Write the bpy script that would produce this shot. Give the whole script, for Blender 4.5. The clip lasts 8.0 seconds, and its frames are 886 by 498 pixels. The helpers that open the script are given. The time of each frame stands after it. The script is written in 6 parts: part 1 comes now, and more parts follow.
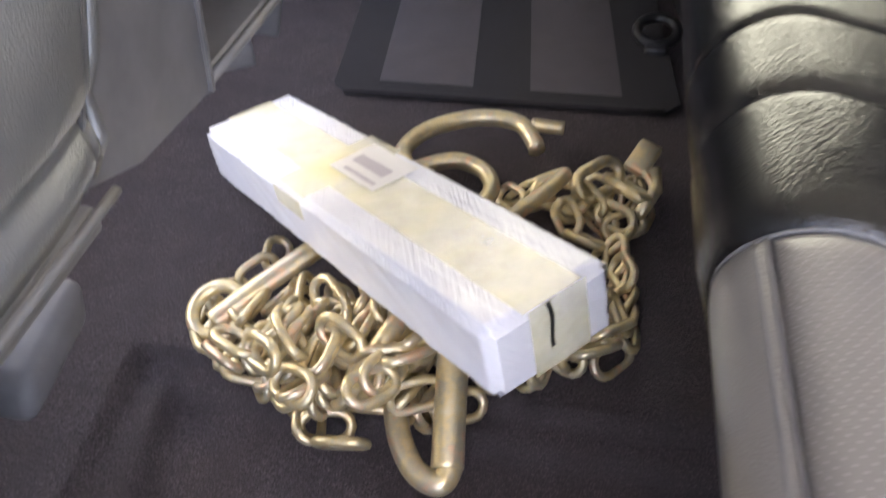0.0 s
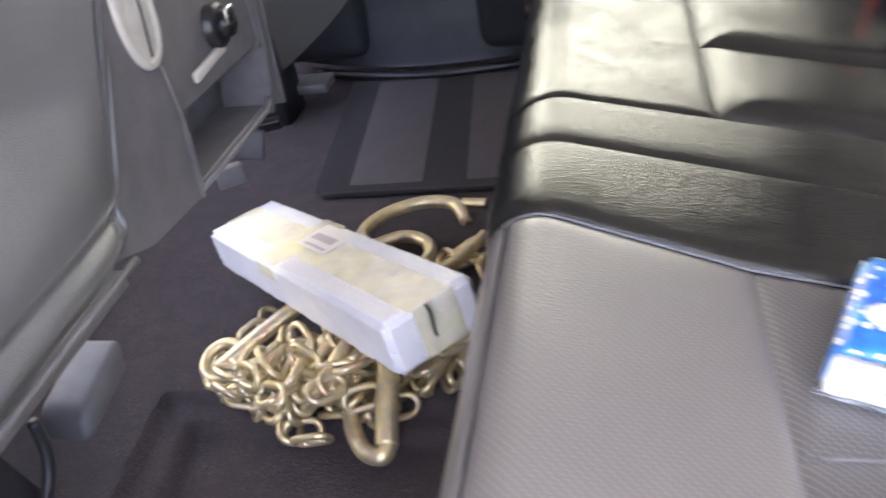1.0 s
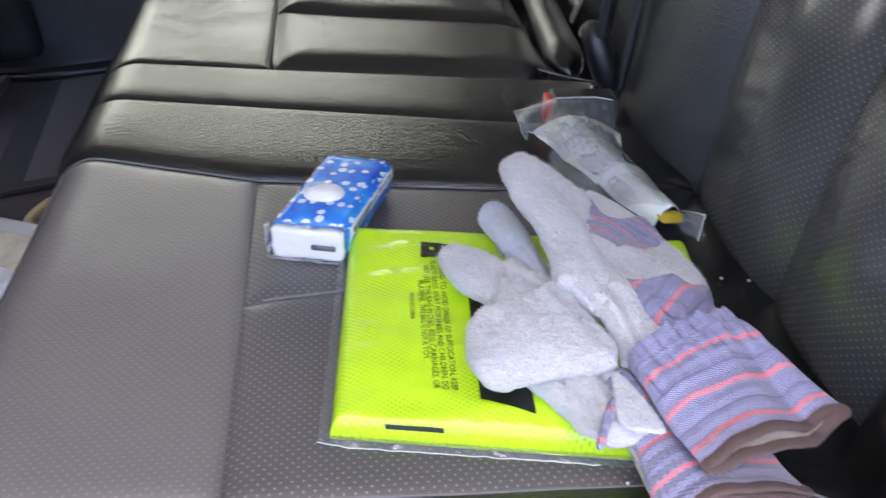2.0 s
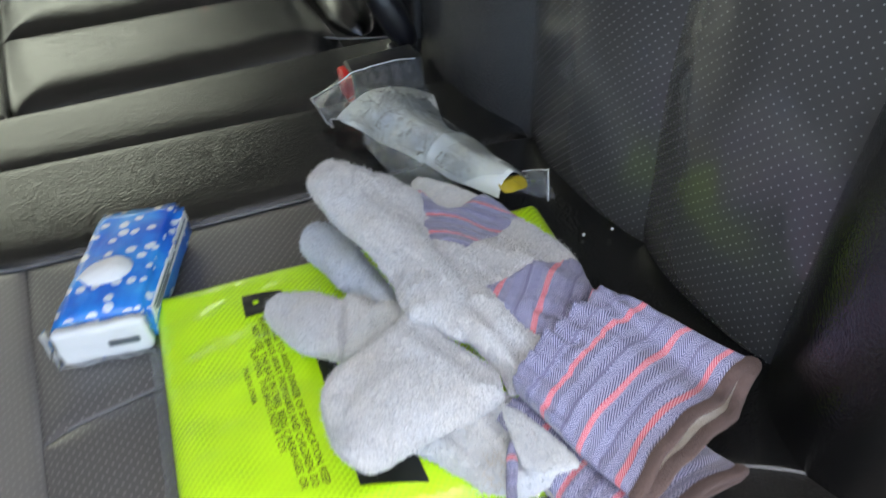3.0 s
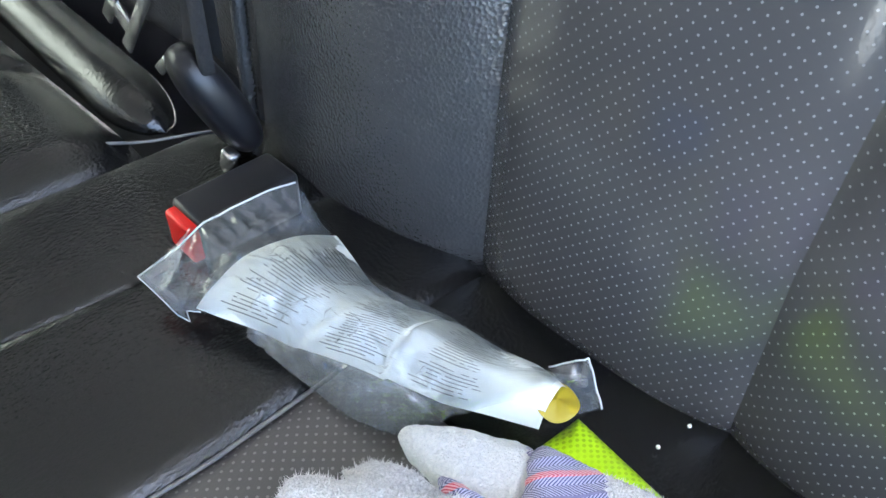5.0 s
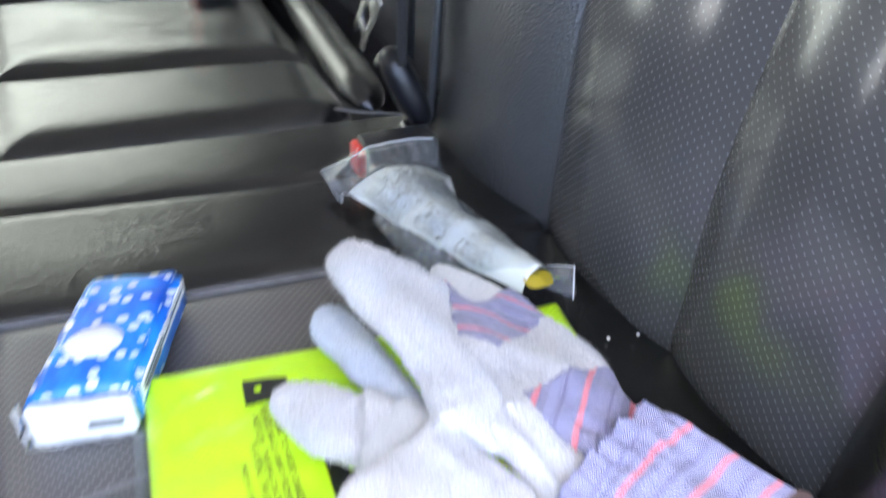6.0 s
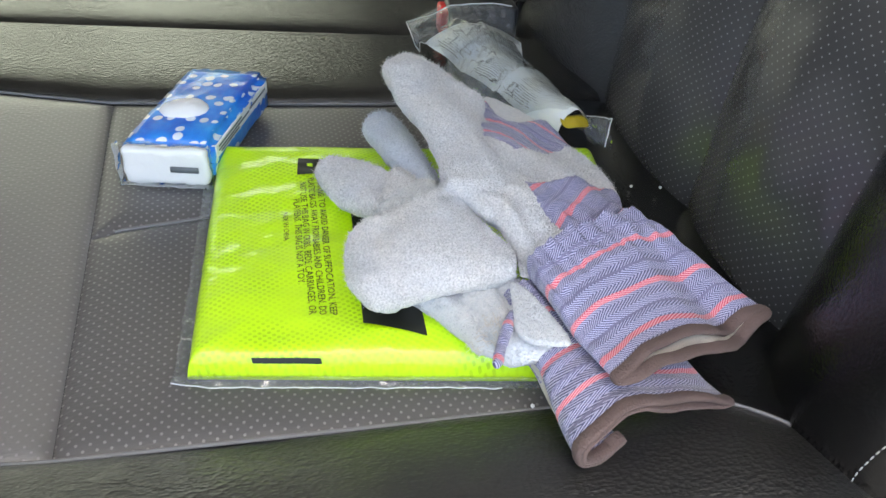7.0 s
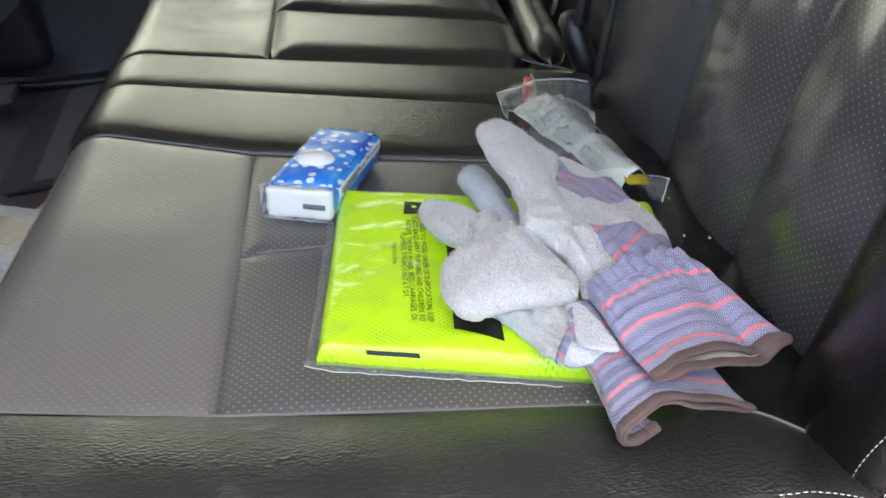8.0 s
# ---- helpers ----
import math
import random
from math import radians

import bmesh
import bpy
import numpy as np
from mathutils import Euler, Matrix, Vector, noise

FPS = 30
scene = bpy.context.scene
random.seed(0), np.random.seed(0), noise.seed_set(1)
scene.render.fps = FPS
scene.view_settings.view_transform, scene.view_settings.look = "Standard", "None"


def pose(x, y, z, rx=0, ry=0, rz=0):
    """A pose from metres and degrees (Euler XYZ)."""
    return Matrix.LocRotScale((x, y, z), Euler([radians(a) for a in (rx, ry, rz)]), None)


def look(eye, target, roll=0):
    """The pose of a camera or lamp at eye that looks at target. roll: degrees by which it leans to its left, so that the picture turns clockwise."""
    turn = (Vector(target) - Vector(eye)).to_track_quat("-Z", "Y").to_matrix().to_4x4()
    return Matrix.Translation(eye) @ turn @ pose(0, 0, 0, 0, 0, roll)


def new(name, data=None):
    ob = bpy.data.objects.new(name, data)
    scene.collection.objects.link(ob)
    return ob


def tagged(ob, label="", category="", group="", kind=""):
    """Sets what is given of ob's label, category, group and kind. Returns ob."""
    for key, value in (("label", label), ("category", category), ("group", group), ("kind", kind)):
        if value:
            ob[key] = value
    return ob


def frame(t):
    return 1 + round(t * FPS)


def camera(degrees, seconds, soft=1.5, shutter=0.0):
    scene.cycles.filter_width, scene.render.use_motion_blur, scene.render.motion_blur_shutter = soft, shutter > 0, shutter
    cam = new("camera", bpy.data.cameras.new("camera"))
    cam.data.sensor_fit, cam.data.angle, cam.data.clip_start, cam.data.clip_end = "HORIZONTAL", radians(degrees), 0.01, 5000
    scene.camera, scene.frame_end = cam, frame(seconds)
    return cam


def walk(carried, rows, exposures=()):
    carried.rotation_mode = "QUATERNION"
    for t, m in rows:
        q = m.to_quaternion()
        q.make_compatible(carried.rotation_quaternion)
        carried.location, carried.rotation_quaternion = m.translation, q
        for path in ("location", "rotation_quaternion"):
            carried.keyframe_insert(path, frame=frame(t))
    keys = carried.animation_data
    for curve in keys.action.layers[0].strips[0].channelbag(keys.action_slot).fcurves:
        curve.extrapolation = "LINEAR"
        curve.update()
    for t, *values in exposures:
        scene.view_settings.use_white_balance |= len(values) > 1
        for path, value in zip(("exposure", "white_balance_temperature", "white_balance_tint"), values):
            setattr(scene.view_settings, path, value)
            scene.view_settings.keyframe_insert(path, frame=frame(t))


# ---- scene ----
cam = camera(58.5, 8.0, shutter=0.35)
PATH = [
    (0, (0.02, -0.045, 0.548), (-0.304, 1.366, -0.832), -3.2),
    (0.2, (0.051, -0.064, 0.585), (-0.32, 1.395, -0.732), -5.0),
    (0.5, (0.088, -0.112, 0.616), (-0.363, 1.396, -0.617), -7.4),
    (0.8, (0.137, -0.198, 0.632), (-0.356, 1.353, -0.531), -10.1),
    (1, (0.183, -0.245, 0.632), (-0.262, 1.335, -0.51), -11.1),
    (1.2, (0.246, -0.284, 0.622), (-0.084, 1.338, -0.5), -9.7),
    (1.5, (0.329, -0.344, 0.624), (0.17, 1.277, -0.537), -9.8),
    (1.7, (0.36, -0.374, 0.629), (0.289, 1.237, -0.554), -9.3),
    (2.8, (0.407, -0.316, 0.608), (0.682, 1.119, -0.757), -15.1),
    (3, (0.42, -0.285, 0.608), (0.745, 1.107, -0.79), -17.8),
    (3.5, (0.44, -0.183, 0.607), (0.918, 1.089, -0.861), -21.0),
    (4, (0.431, -0.061, 0.586), (1.148, 1.023, -0.934), -14.9),
    (4.2, (0.438, -0.036, 0.565), (1.163, 0.986, -0.993), -14.1),
    (5.3, (0.429, -0.028, 0.563), (1.271, 0.934, -0.975), -6.1),
    (5.5, (0.423, -0.054, 0.571), (1.243, 1.027, -0.898), -7.1),
    (5.8, (0.405, -0.166, 0.603), (1.051, 1.171, -0.737), -9.8),
    (6, (0.397, -0.243, 0.6), (0.895, 1.211, -0.679), -9.5),
    (6.2, (0.39, -0.302, 0.571), (0.756, 1.195, -0.702), -8.6),
    (6.5, (0.4, -0.33, 0.562), (0.656, 1.167, -0.739), -7.7),
    (7, (0.404, -0.348, 0.566), (0.609, 1.142, -0.752), -7.9),
    (7.5, (0.393, -0.378, 0.58), (0.543, 1.155, -0.696), -8.0),
    (8, (0.39, -0.435, 0.611), (0.433, 1.187, -0.56), -9.3),
]
EXPOSURE = [(0, 3.4, 7000, 16), (1.0, 3.3, 6700, 18), (1.6, 2.6, 6200, 20), (2.8, 2.1, 6600, 7), (3.5, 2.35, 6200, 3), (4.2, 3.0, 6000, 5), (5.5, 3.38, 5950, 8), (6.1, 2.88, 6100, 12), (6.5, 2.35, 6450, 9), (7.0, 2.15, 6700, 5), (8, 2.2, 6700, 7)]
walk(cam, [(t, look(eye, target, roll)) for t, eye, target, roll in PATH], EXPOSURE)

# ---- light ----
world = bpy.data.worlds.new("sky")
scene.world = world
world.use_nodes = True
wn, wl = world.node_tree.nodes, world.node_tree.links
sky = wn.new("ShaderNodeTexSky")
sky.sky_type, sky.sun_disc = "NISHITA", False
sky.sun_elevation, sky.sun_rotation = radians(73), radians(171)
sky.dust_density = 3.0
wl.new(sky.outputs[0], wn["Background"].inputs[0])
wn["Background"].inputs[1].default_value = 0.15

sun = new("sun", bpy.data.lights.new("sun", "SUN"))
sun.data.energy, sun.data.angle, sun.data.color = 4.0, radians(2), (1.0, 0.96, 0.9)
sun.matrix_world = look((-0.2, -1.3, 4.3), (0.0, 0.0, 0.0))

# ---- materials ----


def material(name, color, rough=0.5, metal=0.0, coat=0.0, sheen=0.0):
    m = bpy.data.materials.new(name)
    m.use_nodes = True
    b = m.node_tree.nodes["Principled BSDF"]
    b.inputs["Base Color"].default_value = (*color, 1)
    b.inputs["Roughness"].default_value = rough
    b.inputs["Metallic"].default_value = metal
    b.inputs["Coat Weight"].default_value = coat
    b.inputs["Coat Roughness"].default_value = 0.12
    b.inputs["Sheen Weight"].default_value = sheen
    return m


class Nodes:
    """Short calls for a material's node tree."""

    def __init__(self, m):
        self.m, self.t = m, m.node_tree
        self.b = self.t.nodes["Principled BSDF"]

    def node(self, kind, operation="", feature="", data_type=""):
        n = self.t.nodes.new(kind)
        if operation:
            n.operation = operation
        if feature:
            n.feature = feature
        if data_type:
            n.data_type = data_type
        return n

    def link(self, a, b):
        self.t.links.new(a, b)

    def coords(self, which="Object"):
        return self.node("ShaderNodeTexCoord").outputs[which]

    def math(self, op, a, b=None, clamp=False):
        n = self.node("ShaderNodeMath", operation=op)
        n.use_clamp = clamp
        for i, v in enumerate((a, b)):
            if v is None:
                continue
            if isinstance(v, (int, float)):
                n.inputs[i].default_value = v
            else:
                self.link(v, n.inputs[i])
        return n.outputs[0]

    def noise(self, vec, scale, detail=4.0, rough=0.6):
        n = self.node("ShaderNodeTexNoise")
        n.inputs["Scale"].default_value, n.inputs["Detail"].default_value = scale, detail
        n.inputs["Roughness"].default_value = rough
        self.link(vec, n.inputs["Vector"])
        return n.outputs["Fac"]

    def voronoi(self, vec, scale, feature="DISTANCE_TO_EDGE"):
        n = self.node("ShaderNodeTexVoronoi", feature=feature)
        n.inputs["Scale"].default_value = scale
        self.link(vec, n.inputs["Vector"])
        return n.outputs["Distance"]

    def ramp(self, fac, stops):
        n = self.node("ShaderNodeValToRGB")
        e = n.color_ramp.elements
        while len(e) < len(stops):
            e.new(0.5)
        for el, (p, c) in zip(e, stops):
            el.position, el.color = p, (*c, 1)
        self.link(fac, n.inputs[0])
        return n.outputs[0]

    def mix(self, fac, a, b):
        n = self.node("ShaderNodeMix", data_type="RGBA")
        for i, v in ((0, fac), (6, a), (7, b)):
            if isinstance(v, (int, float)):
                n.inputs[i].default_value = v
            elif isinstance(v, tuple):
                n.inputs[i].default_value = (*v, 1)
            else:
                self.link(v, n.inputs[i])
        return n.outputs[2]

    def bump(self, height, strength, distance, after=None):
        n = self.node("ShaderNodeBump")
        n.inputs["Strength"].default_value, n.inputs["Distance"].default_value = strength, distance
        self.link(height, n.inputs["Height"])
        if after is not None:
            self.link(after, n.inputs["Normal"])
        return n.outputs[0]

    def color(self, out):
        self.link(out, self.b.inputs["Base Color"])

    def normal(self, out):
        self.link(out, self.b.inputs["Normal"])

    def rough(self, fac, lo, hi):
        n = self.node("ShaderNodeMapRange")
        n.inputs["To Min"].default_value, n.inputs["To Max"].default_value = lo, hi
        self.link(fac, n.inputs["Value"])
        self.link(n.outputs[0], self.b.inputs["Roughness"])


def leather(name, dark, light, rough, grain=1.0, wrinkle=0.5, coat=0.5, gathered=False):
    """Coated leather: pebbled grain, and stretched creases that come and go, or gather along a seam."""
    m = material(name, dark, rough, coat=coat)
    n = Nodes(m)
    n.b.inputs["Coat Roughness"].default_value = rough * 0.8
    n.b.inputs["Roughness"].default_value = rough + 0.02
    c = n.coords()
    n.color(n.mix(n.noise(c, 9, 4), dark, light))
    cells = n.node("ShaderNodeVectorMath", operation="MULTIPLY")
    n.link(c, cells.inputs[0])
    cells.inputs[1].default_value = (380, 620, 560)
    pebble = n.voronoi(cells.outputs[0], 1.0, "F1")
    stretch = n.node("ShaderNodeVectorMath", operation="MULTIPLY")
    n.link(c, stretch.inputs[0])
    stretch.inputs[1].default_value = (210, 800, 600) if gathered else (90, 420, 300)
    fold = n.math("ABSOLUTE", n.math("SUBTRACT", n.noise(stretch.outputs[0], 1.0, 3, 0.55), 0.5))
    where = n.ramp(n.noise(c, 16, 2), [(0.4, (0.1, 0.1, 0.1)), (0.62, (1, 1, 1))])
    if gathered:
        sep = n.node("ShaderNodeSeparateXYZ")
        n.link(n.coords("UV"), sep.inputs[0])
        near = n.math("ADD", n.math("DIVIDE", sep.outputs["Y"], 0.05), n.math("MULTIPLY", n.math("SUBTRACT", n.noise(c, 22, 3), 0.5), 0.5))
        where = n.ramp(near, [(0.0, (1, 1, 1)), (0.25, (0.7, 0.7, 0.7)), (0.6, (0.1, 0.1, 0.1))])
    b1 = n.bump(pebble, 0.3 * grain, 0.0008)
    b2 = n.bump(n.math("MULTIPLY", fold, where), 0.55 * wrinkle, 0.0022, b1)
    b3 = n.bump(n.noise(c, 45, 3), 0.1 * wrinkle, 0.003, b2)
    n.normal(b3)
    n.link(b3, n.b.inputs["Coat Normal"])
    return m


def perforated(name, dark, light, dot, rough, pitch=0.0056, u="X", v="Y", hole=0.16, grain=0.5):
    """Leather with a staggered grid of small punched holes."""
    m = leather(name, dark, light, rough, grain, grain * 0.6)
    n = Nodes(m)
    sep = n.node("ShaderNodeSeparateXYZ")
    n.link(n.coords("UV"), sep.inputs[0])
    a, b = n.math("DIVIDE", sep.outputs["X"], pitch), n.math("DIVIDE", sep.outputs["Y"], pitch)

    def spots(du):
        x = n.math("SUBTRACT", n.math("FRACT", n.math("ADD", a, du)), 0.5)
        y = n.math("SUBTRACT", n.math("FRACT", n.math("ADD", b, du)), 0.5)
        return n.math("SQRT", n.math("ADD", n.math("MULTIPLY", x, x), n.math("MULTIPLY", y, y)))
    d = n.math("MINIMUM", spots(0.0), spots(0.5))
    mask = n.math("LESS_THAN", d, hole)
    old = n.b.inputs["Base Color"].links[0].from_socket
    n.color(n.mix(mask, old, dot))
    nb = n.b.inputs["Normal"].links[0].from_socket
    n.normal(n.bump(n.math("SUBTRACT", 1.0, mask), 0.5, 0.0006, nb))
    return m


# base colour darker than real leather, to hold the shade of the rear crease
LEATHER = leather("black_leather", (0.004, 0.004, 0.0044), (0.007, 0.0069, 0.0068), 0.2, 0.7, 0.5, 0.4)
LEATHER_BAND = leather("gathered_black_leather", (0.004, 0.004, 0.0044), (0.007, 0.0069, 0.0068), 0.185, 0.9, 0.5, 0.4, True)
# scuffs, plus a lighter base colour for light reflected at the door side
LEATHER_SCUFFED_LIT = leather("scuffed_lit_black_leather", (0.014, 0.0138, 0.0136), (0.034, 0.033, 0.032), 0.3, 1.4, 1.2, 0.5)
# lighter base colour stands in for glints on the backrest's grain
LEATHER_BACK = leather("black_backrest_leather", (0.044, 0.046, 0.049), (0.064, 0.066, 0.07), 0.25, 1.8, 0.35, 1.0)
LEATHER_GREY = leather("grey_seat_leather", (0.1, 0.098, 0.094), (0.14, 0.137, 0.132), 0.27, 1.2, 0.8, 1.0)
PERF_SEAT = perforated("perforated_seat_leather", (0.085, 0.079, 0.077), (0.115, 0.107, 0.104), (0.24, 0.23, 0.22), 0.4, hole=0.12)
# PERF_SEAT lightened: the front insert's sheen is put into its colour
PERF_FRONT = perforated("sheen_perforated_seat_leather", (0.15, 0.136, 0.129), (0.19, 0.174, 0.166), (0.26, 0.243, 0.23), 0.4, hole=0.11)
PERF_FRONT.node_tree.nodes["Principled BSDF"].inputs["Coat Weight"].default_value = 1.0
# pale grey base colour imitates grazing glare on the cushion's front
LEATHER_GLARE = leather("glare_grey_leather", (0.16, 0.15, 0.141), (0.21, 0.198, 0.187), 0.34, 0.8, 0.5, 0.8)
PERF_BACK = perforated("perforated_back_leather", (0.056, 0.056, 0.058), (0.078, 0.078, 0.081), (0.24, 0.245, 0.25), 0.24, 0.0062, hole=0.075, grain=0.12)
PERF_BACK.node_tree.nodes["Principled BSDF"].inputs["Coat Weight"].default_value = 1.0
PERF_BACK.node_tree.nodes["Principled BSDF"].inputs["Coat Roughness"].default_value = 0.12

CARPET = material("carpet", (0.06, 0.05, 0.056), 0.95, sheen=0.04)
n = Nodes(CARPET)
c = n.coords()
fibre = n.node("ShaderNodeVectorMath", operation="MULTIPLY")
n.link(c, fibre.inputs[0])
fibre.inputs[1].default_value = (900, 320, 700)
strand = n.noise(fibre.outputs[0], 1.0, 3, 0.7)
brushed = n.noise(c, 24, 5, 0.65)
tuft = n.ramp(strand, [(0.3, (0.02, 0.014, 0.016)), (0.52, (0.075, 0.057, 0.06)), (0.72, (0.2, 0.16, 0.165))])
n.color(n.mix(n.ramp(brushed, [(0.35, (0.65, 0.65, 0.65)), (0.65, (0, 0, 0))]), tuft, (0.05, 0.037, 0.04)))
n.normal(n.bump(strand, 1.0, 0.004, n.bump(n.noise(c, 260, 4), 0.8, 0.004)))


def pile(name, dark, light):
    m = material(name, dark, 0.95, sheen=0.04)
    n = Nodes(m)
    c = n.coords()
    n.color(n.mix(n.noise(c, 30, 5), n.mix(n.noise(c, 900, 3), dark, light), dark))
    n.normal(n.bump(n.noise(c, 1000, 3), 0.8, 0.0015))
    return m


MAT_DARK = pile("mat_dark_pile", (0.012, 0.01, 0.012), (0.03, 0.026, 0.03))
MAT_LIGHT = pile("mat_grey_pile", (0.06, 0.052, 0.057), (0.115, 0.1, 0.106))


def plastic(name, color, rough=0.45, grain=0.25):
    m = material(name, color, rough)
    n = Nodes(m)
    c = n.coords()
    hi = tuple(min(1, v * 1.35) for v in color)
    n.color(n.ramp(n.noise(c, 25, 5), [(0.35, color), (0.7, hi)]))
    n.rough(n.noise(c, 90, 5), rough - 0.08, rough + 0.1)
    n.normal(n.bump(n.noise(c, 1500, 2), grain, 0.0004))
    return m


PLASTIC_GREY = plastic("grey_plastic", (0.11, 0.105, 0.108), 0.5)
PLASTIC_DARK = plastic("dark_plastic", (0.022, 0.022, 0.026), 0.45)
PLASTIC_BLACK = plastic("black_plastic", (0.012, 0.012, 0.014), 0.3)
PLASTIC_CREAM = plastic("pale_plastic", (0.42, 0.4, 0.36), 0.4)
WEBBING = pile("woven_webbing", (0.018, 0.018, 0.02), (0.05, 0.05, 0.052))
RED = material("red_button", (0.75, 0.02, 0.015), 0.35)
TRIM = plastic("seat_edge_trim", (0.14, 0.133, 0.13), 0.45)
HEADLINER = pile("headliner_cloth", (0.52, 0.515, 0.5), (0.62, 0.615, 0.6))
STITCH = material("pale_thread", (0.62, 0.62, 0.6), 0.7)
SEAM_THREAD = material("grey_thread", (0.2, 0.195, 0.195), 0.6)

ZINC = material("yellow_zinc", (0.62, 0.55, 0.38), 0.4, 0.72)
n = Nodes(ZINC)
c = n.coords()
info = n.node("ShaderNodeObjectInfo")
shift = n.node("ShaderNodeVectorMath", operation="ADD")
n.link(c, shift.inputs[0])
n.link(info.outputs["Random"], shift.inputs[1])
n.color(n.ramp(n.noise(shift.outputs[0], 45, 5), [(0.25, (0.74, 0.68, 0.53)), (0.43, (0.74, 0.6, 0.33)), (0.56, (0.56, 0.5, 0.36)), (0.68, (0.74, 0.48, 0.3))]))
n.rough(n.noise(shift.outputs[0], 120, 4), 0.3, 0.52)
n.normal(n.bump(n.noise(c, 260, 2), 0.12, 0.0006))

STEEL = material("steel", (0.6, 0.6, 0.6), 0.25, 1.0)

WRAP = material("white_wrap", (0.8, 0.8, 0.83), 0.35, coat=0.3)
n = Nodes(WRAP)
c = n.coords()
n.color(n.ramp(n.noise(c, 14, 5), [(0.3, (0.74, 0.74, 0.8)), (0.7, (0.84, 0.84, 0.86))]))
LONG = Vector((0.724, -0.658, 0.204))


def across_wrap(v):
    d = n.node("ShaderNodeVectorMath", operation="DOT_PRODUCT")
    n.link(c, d.inputs[0])
    d.inputs[1].default_value = v
    return d.outputs["Value"]


join_v = n.node("ShaderNodeCombineXYZ")
WIDE = Vector((0.655, 0.755, 0.11))
RISE = Vector((-0.23, 0.055, 0.97))
n.link(across_wrap(tuple((LONG * 0.6 + RISE * 0.9 + WIDE * 1.2) * 120)), join_v.inputs[0])
n.link(across_wrap(tuple(LONG * 13)), join_v.inputs[1])
fine = n.noise(join_v.outputs[0], 1.0, 2, 0.5)
ridge = n.math("ABSOLUTE", n.math("SUBTRACT", fine, 0.5))
amount = n.ramp(n.noise(c, 11, 3), [(0.42, (0.12, 0.12, 0.12)), (0.62, (1, 1, 1))])
wr = n.math("MULTIPLY", n.math("MINIMUM", ridge, 0.14), amount)
n.normal(n.bump(n.noise(c, 120, 5), 0.12, 0.002, n.bump(wr, 0.55, 0.008)))

TAPE = material("pale_yellow_tape", (0.76, 0.72, 0.52), 0.35, coat=0.3)
n = Nodes(TAPE)
c = n.coords()
n.color(n.ramp(n.noise(c, 22, 5), [(0.3, (0.9, 0.84, 0.48)), (0.7, (0.92, 0.88, 0.66))]))
n.normal(n.bump(n.noise(c, 90, 5), 0.3, 0.002))
t = TAPE.node_tree
glue, see = t.nodes.new("ShaderNodeMixShader"), t.nodes.new("ShaderNodeBsdfTransparent")
fade = n.ramp(n.noise(c, 16, 4), [(0.3, (0.6, 0.6, 0.6)), (0.7, (0.3, 0.3, 0.3))])
t.links.new(fade, glue.inputs[0])
t.links.new(see.outputs[0], glue.inputs[1])
t.links.new(n.b.outputs[0], glue.inputs[2])
t.links.new(glue.outputs[0], t.nodes["Material Output"].inputs[0])
LABEL = material("pale_label", (0.82, 0.8, 0.76), 0.5)
INK = material("faded_grey_print", (0.5, 0.46, 0.47), 0.6)
INK_BLACK = material("black_print", (0.012, 0.014, 0.012), 0.45)

VEST = material("fluorescent_mesh_cloth", (0.55, 0.92, 0.005), 0.45, coat=0.7)
VEST.node_tree.nodes["Principled BSDF"].inputs["Coat Roughness"].default_value = 0.09
n = Nodes(VEST)
c = n.coords()
sep = n.node("ShaderNodeSeparateXYZ")
n.link(c, sep.inputs[0])
a = n.math("SINE", n.math("MULTIPLY", sep.outputs["X"], 1500.0))
b = n.math("SINE", n.math("MULTIPLY", sep.outputs["Y"], 1900.0))
knit = n.math("MULTIPLY", a, b)
soft = n.noise(c, 25, 4)
open_knit = n.ramp(n.noise(c, 18, 2), [(0.42, (0.15, 0.15, 0.15)), (0.6, (1, 1, 1))])
n.color(n.mix(n.math("MULTIPLY", n.math("GREATER_THAN", knit, 0.3), open_knit), (0.6, 0.95, 0.006), (0.36, 0.66, 0.003)))
n.normal(n.bump(soft, 0.5, 0.004, n.bump(knit, 0.12, 0.0006)))
creases = n.math("ABSOLUTE", n.math("SUBTRACT", n.noise(c, 34, 3, 0.5), 0.5))
n.link(n.bump(creases, 0.5, 0.006, n.bump(n.noise(c, 150, 2), 0.15, 0.002)), n.b.inputs["Coat Normal"])

def suede(name, dark, light, scale=900):
    m = material(name, light, 0.95, sheen=0.35)
    n = Nodes(m)
    c = n.coords()
    tone = n.ramp(n.noise(c, 26, 5), [(0.28, (0.9, 0.92, 0.97)), (0.72, (1.0, 0.97, 0.94))])
    speck = n.ramp(n.noise(c, scale, 3, 0.7), [(0.34, dark), (0.6, light)])
    mul = n.node("ShaderNodeVectorMath", operation="MULTIPLY")
    n.link(tone, mul.inputs[0])
    n.link(speck, mul.inputs[1])
    n.color(mul.outputs[0])
    n.normal(n.bump(n.noise(c, scale * 1.1, 2, 0.7), 0.8, 0.0012, n.bump(n.noise(c, 150, 5), 0.55, 0.0035)))
    return m


SUEDE = suede("grey_suede", (0.5, 0.495, 0.49), (0.82, 0.81, 0.795), 1100)
SUEDE_BLUE = suede("bluish_suede", (0.5, 0.55, 0.62), (0.66, 0.71, 0.78), 800)
SUEDE_PALE = suede("pale_smooth_suede", (0.62, 0.64, 0.65), (0.74, 0.75, 0.74), 700)

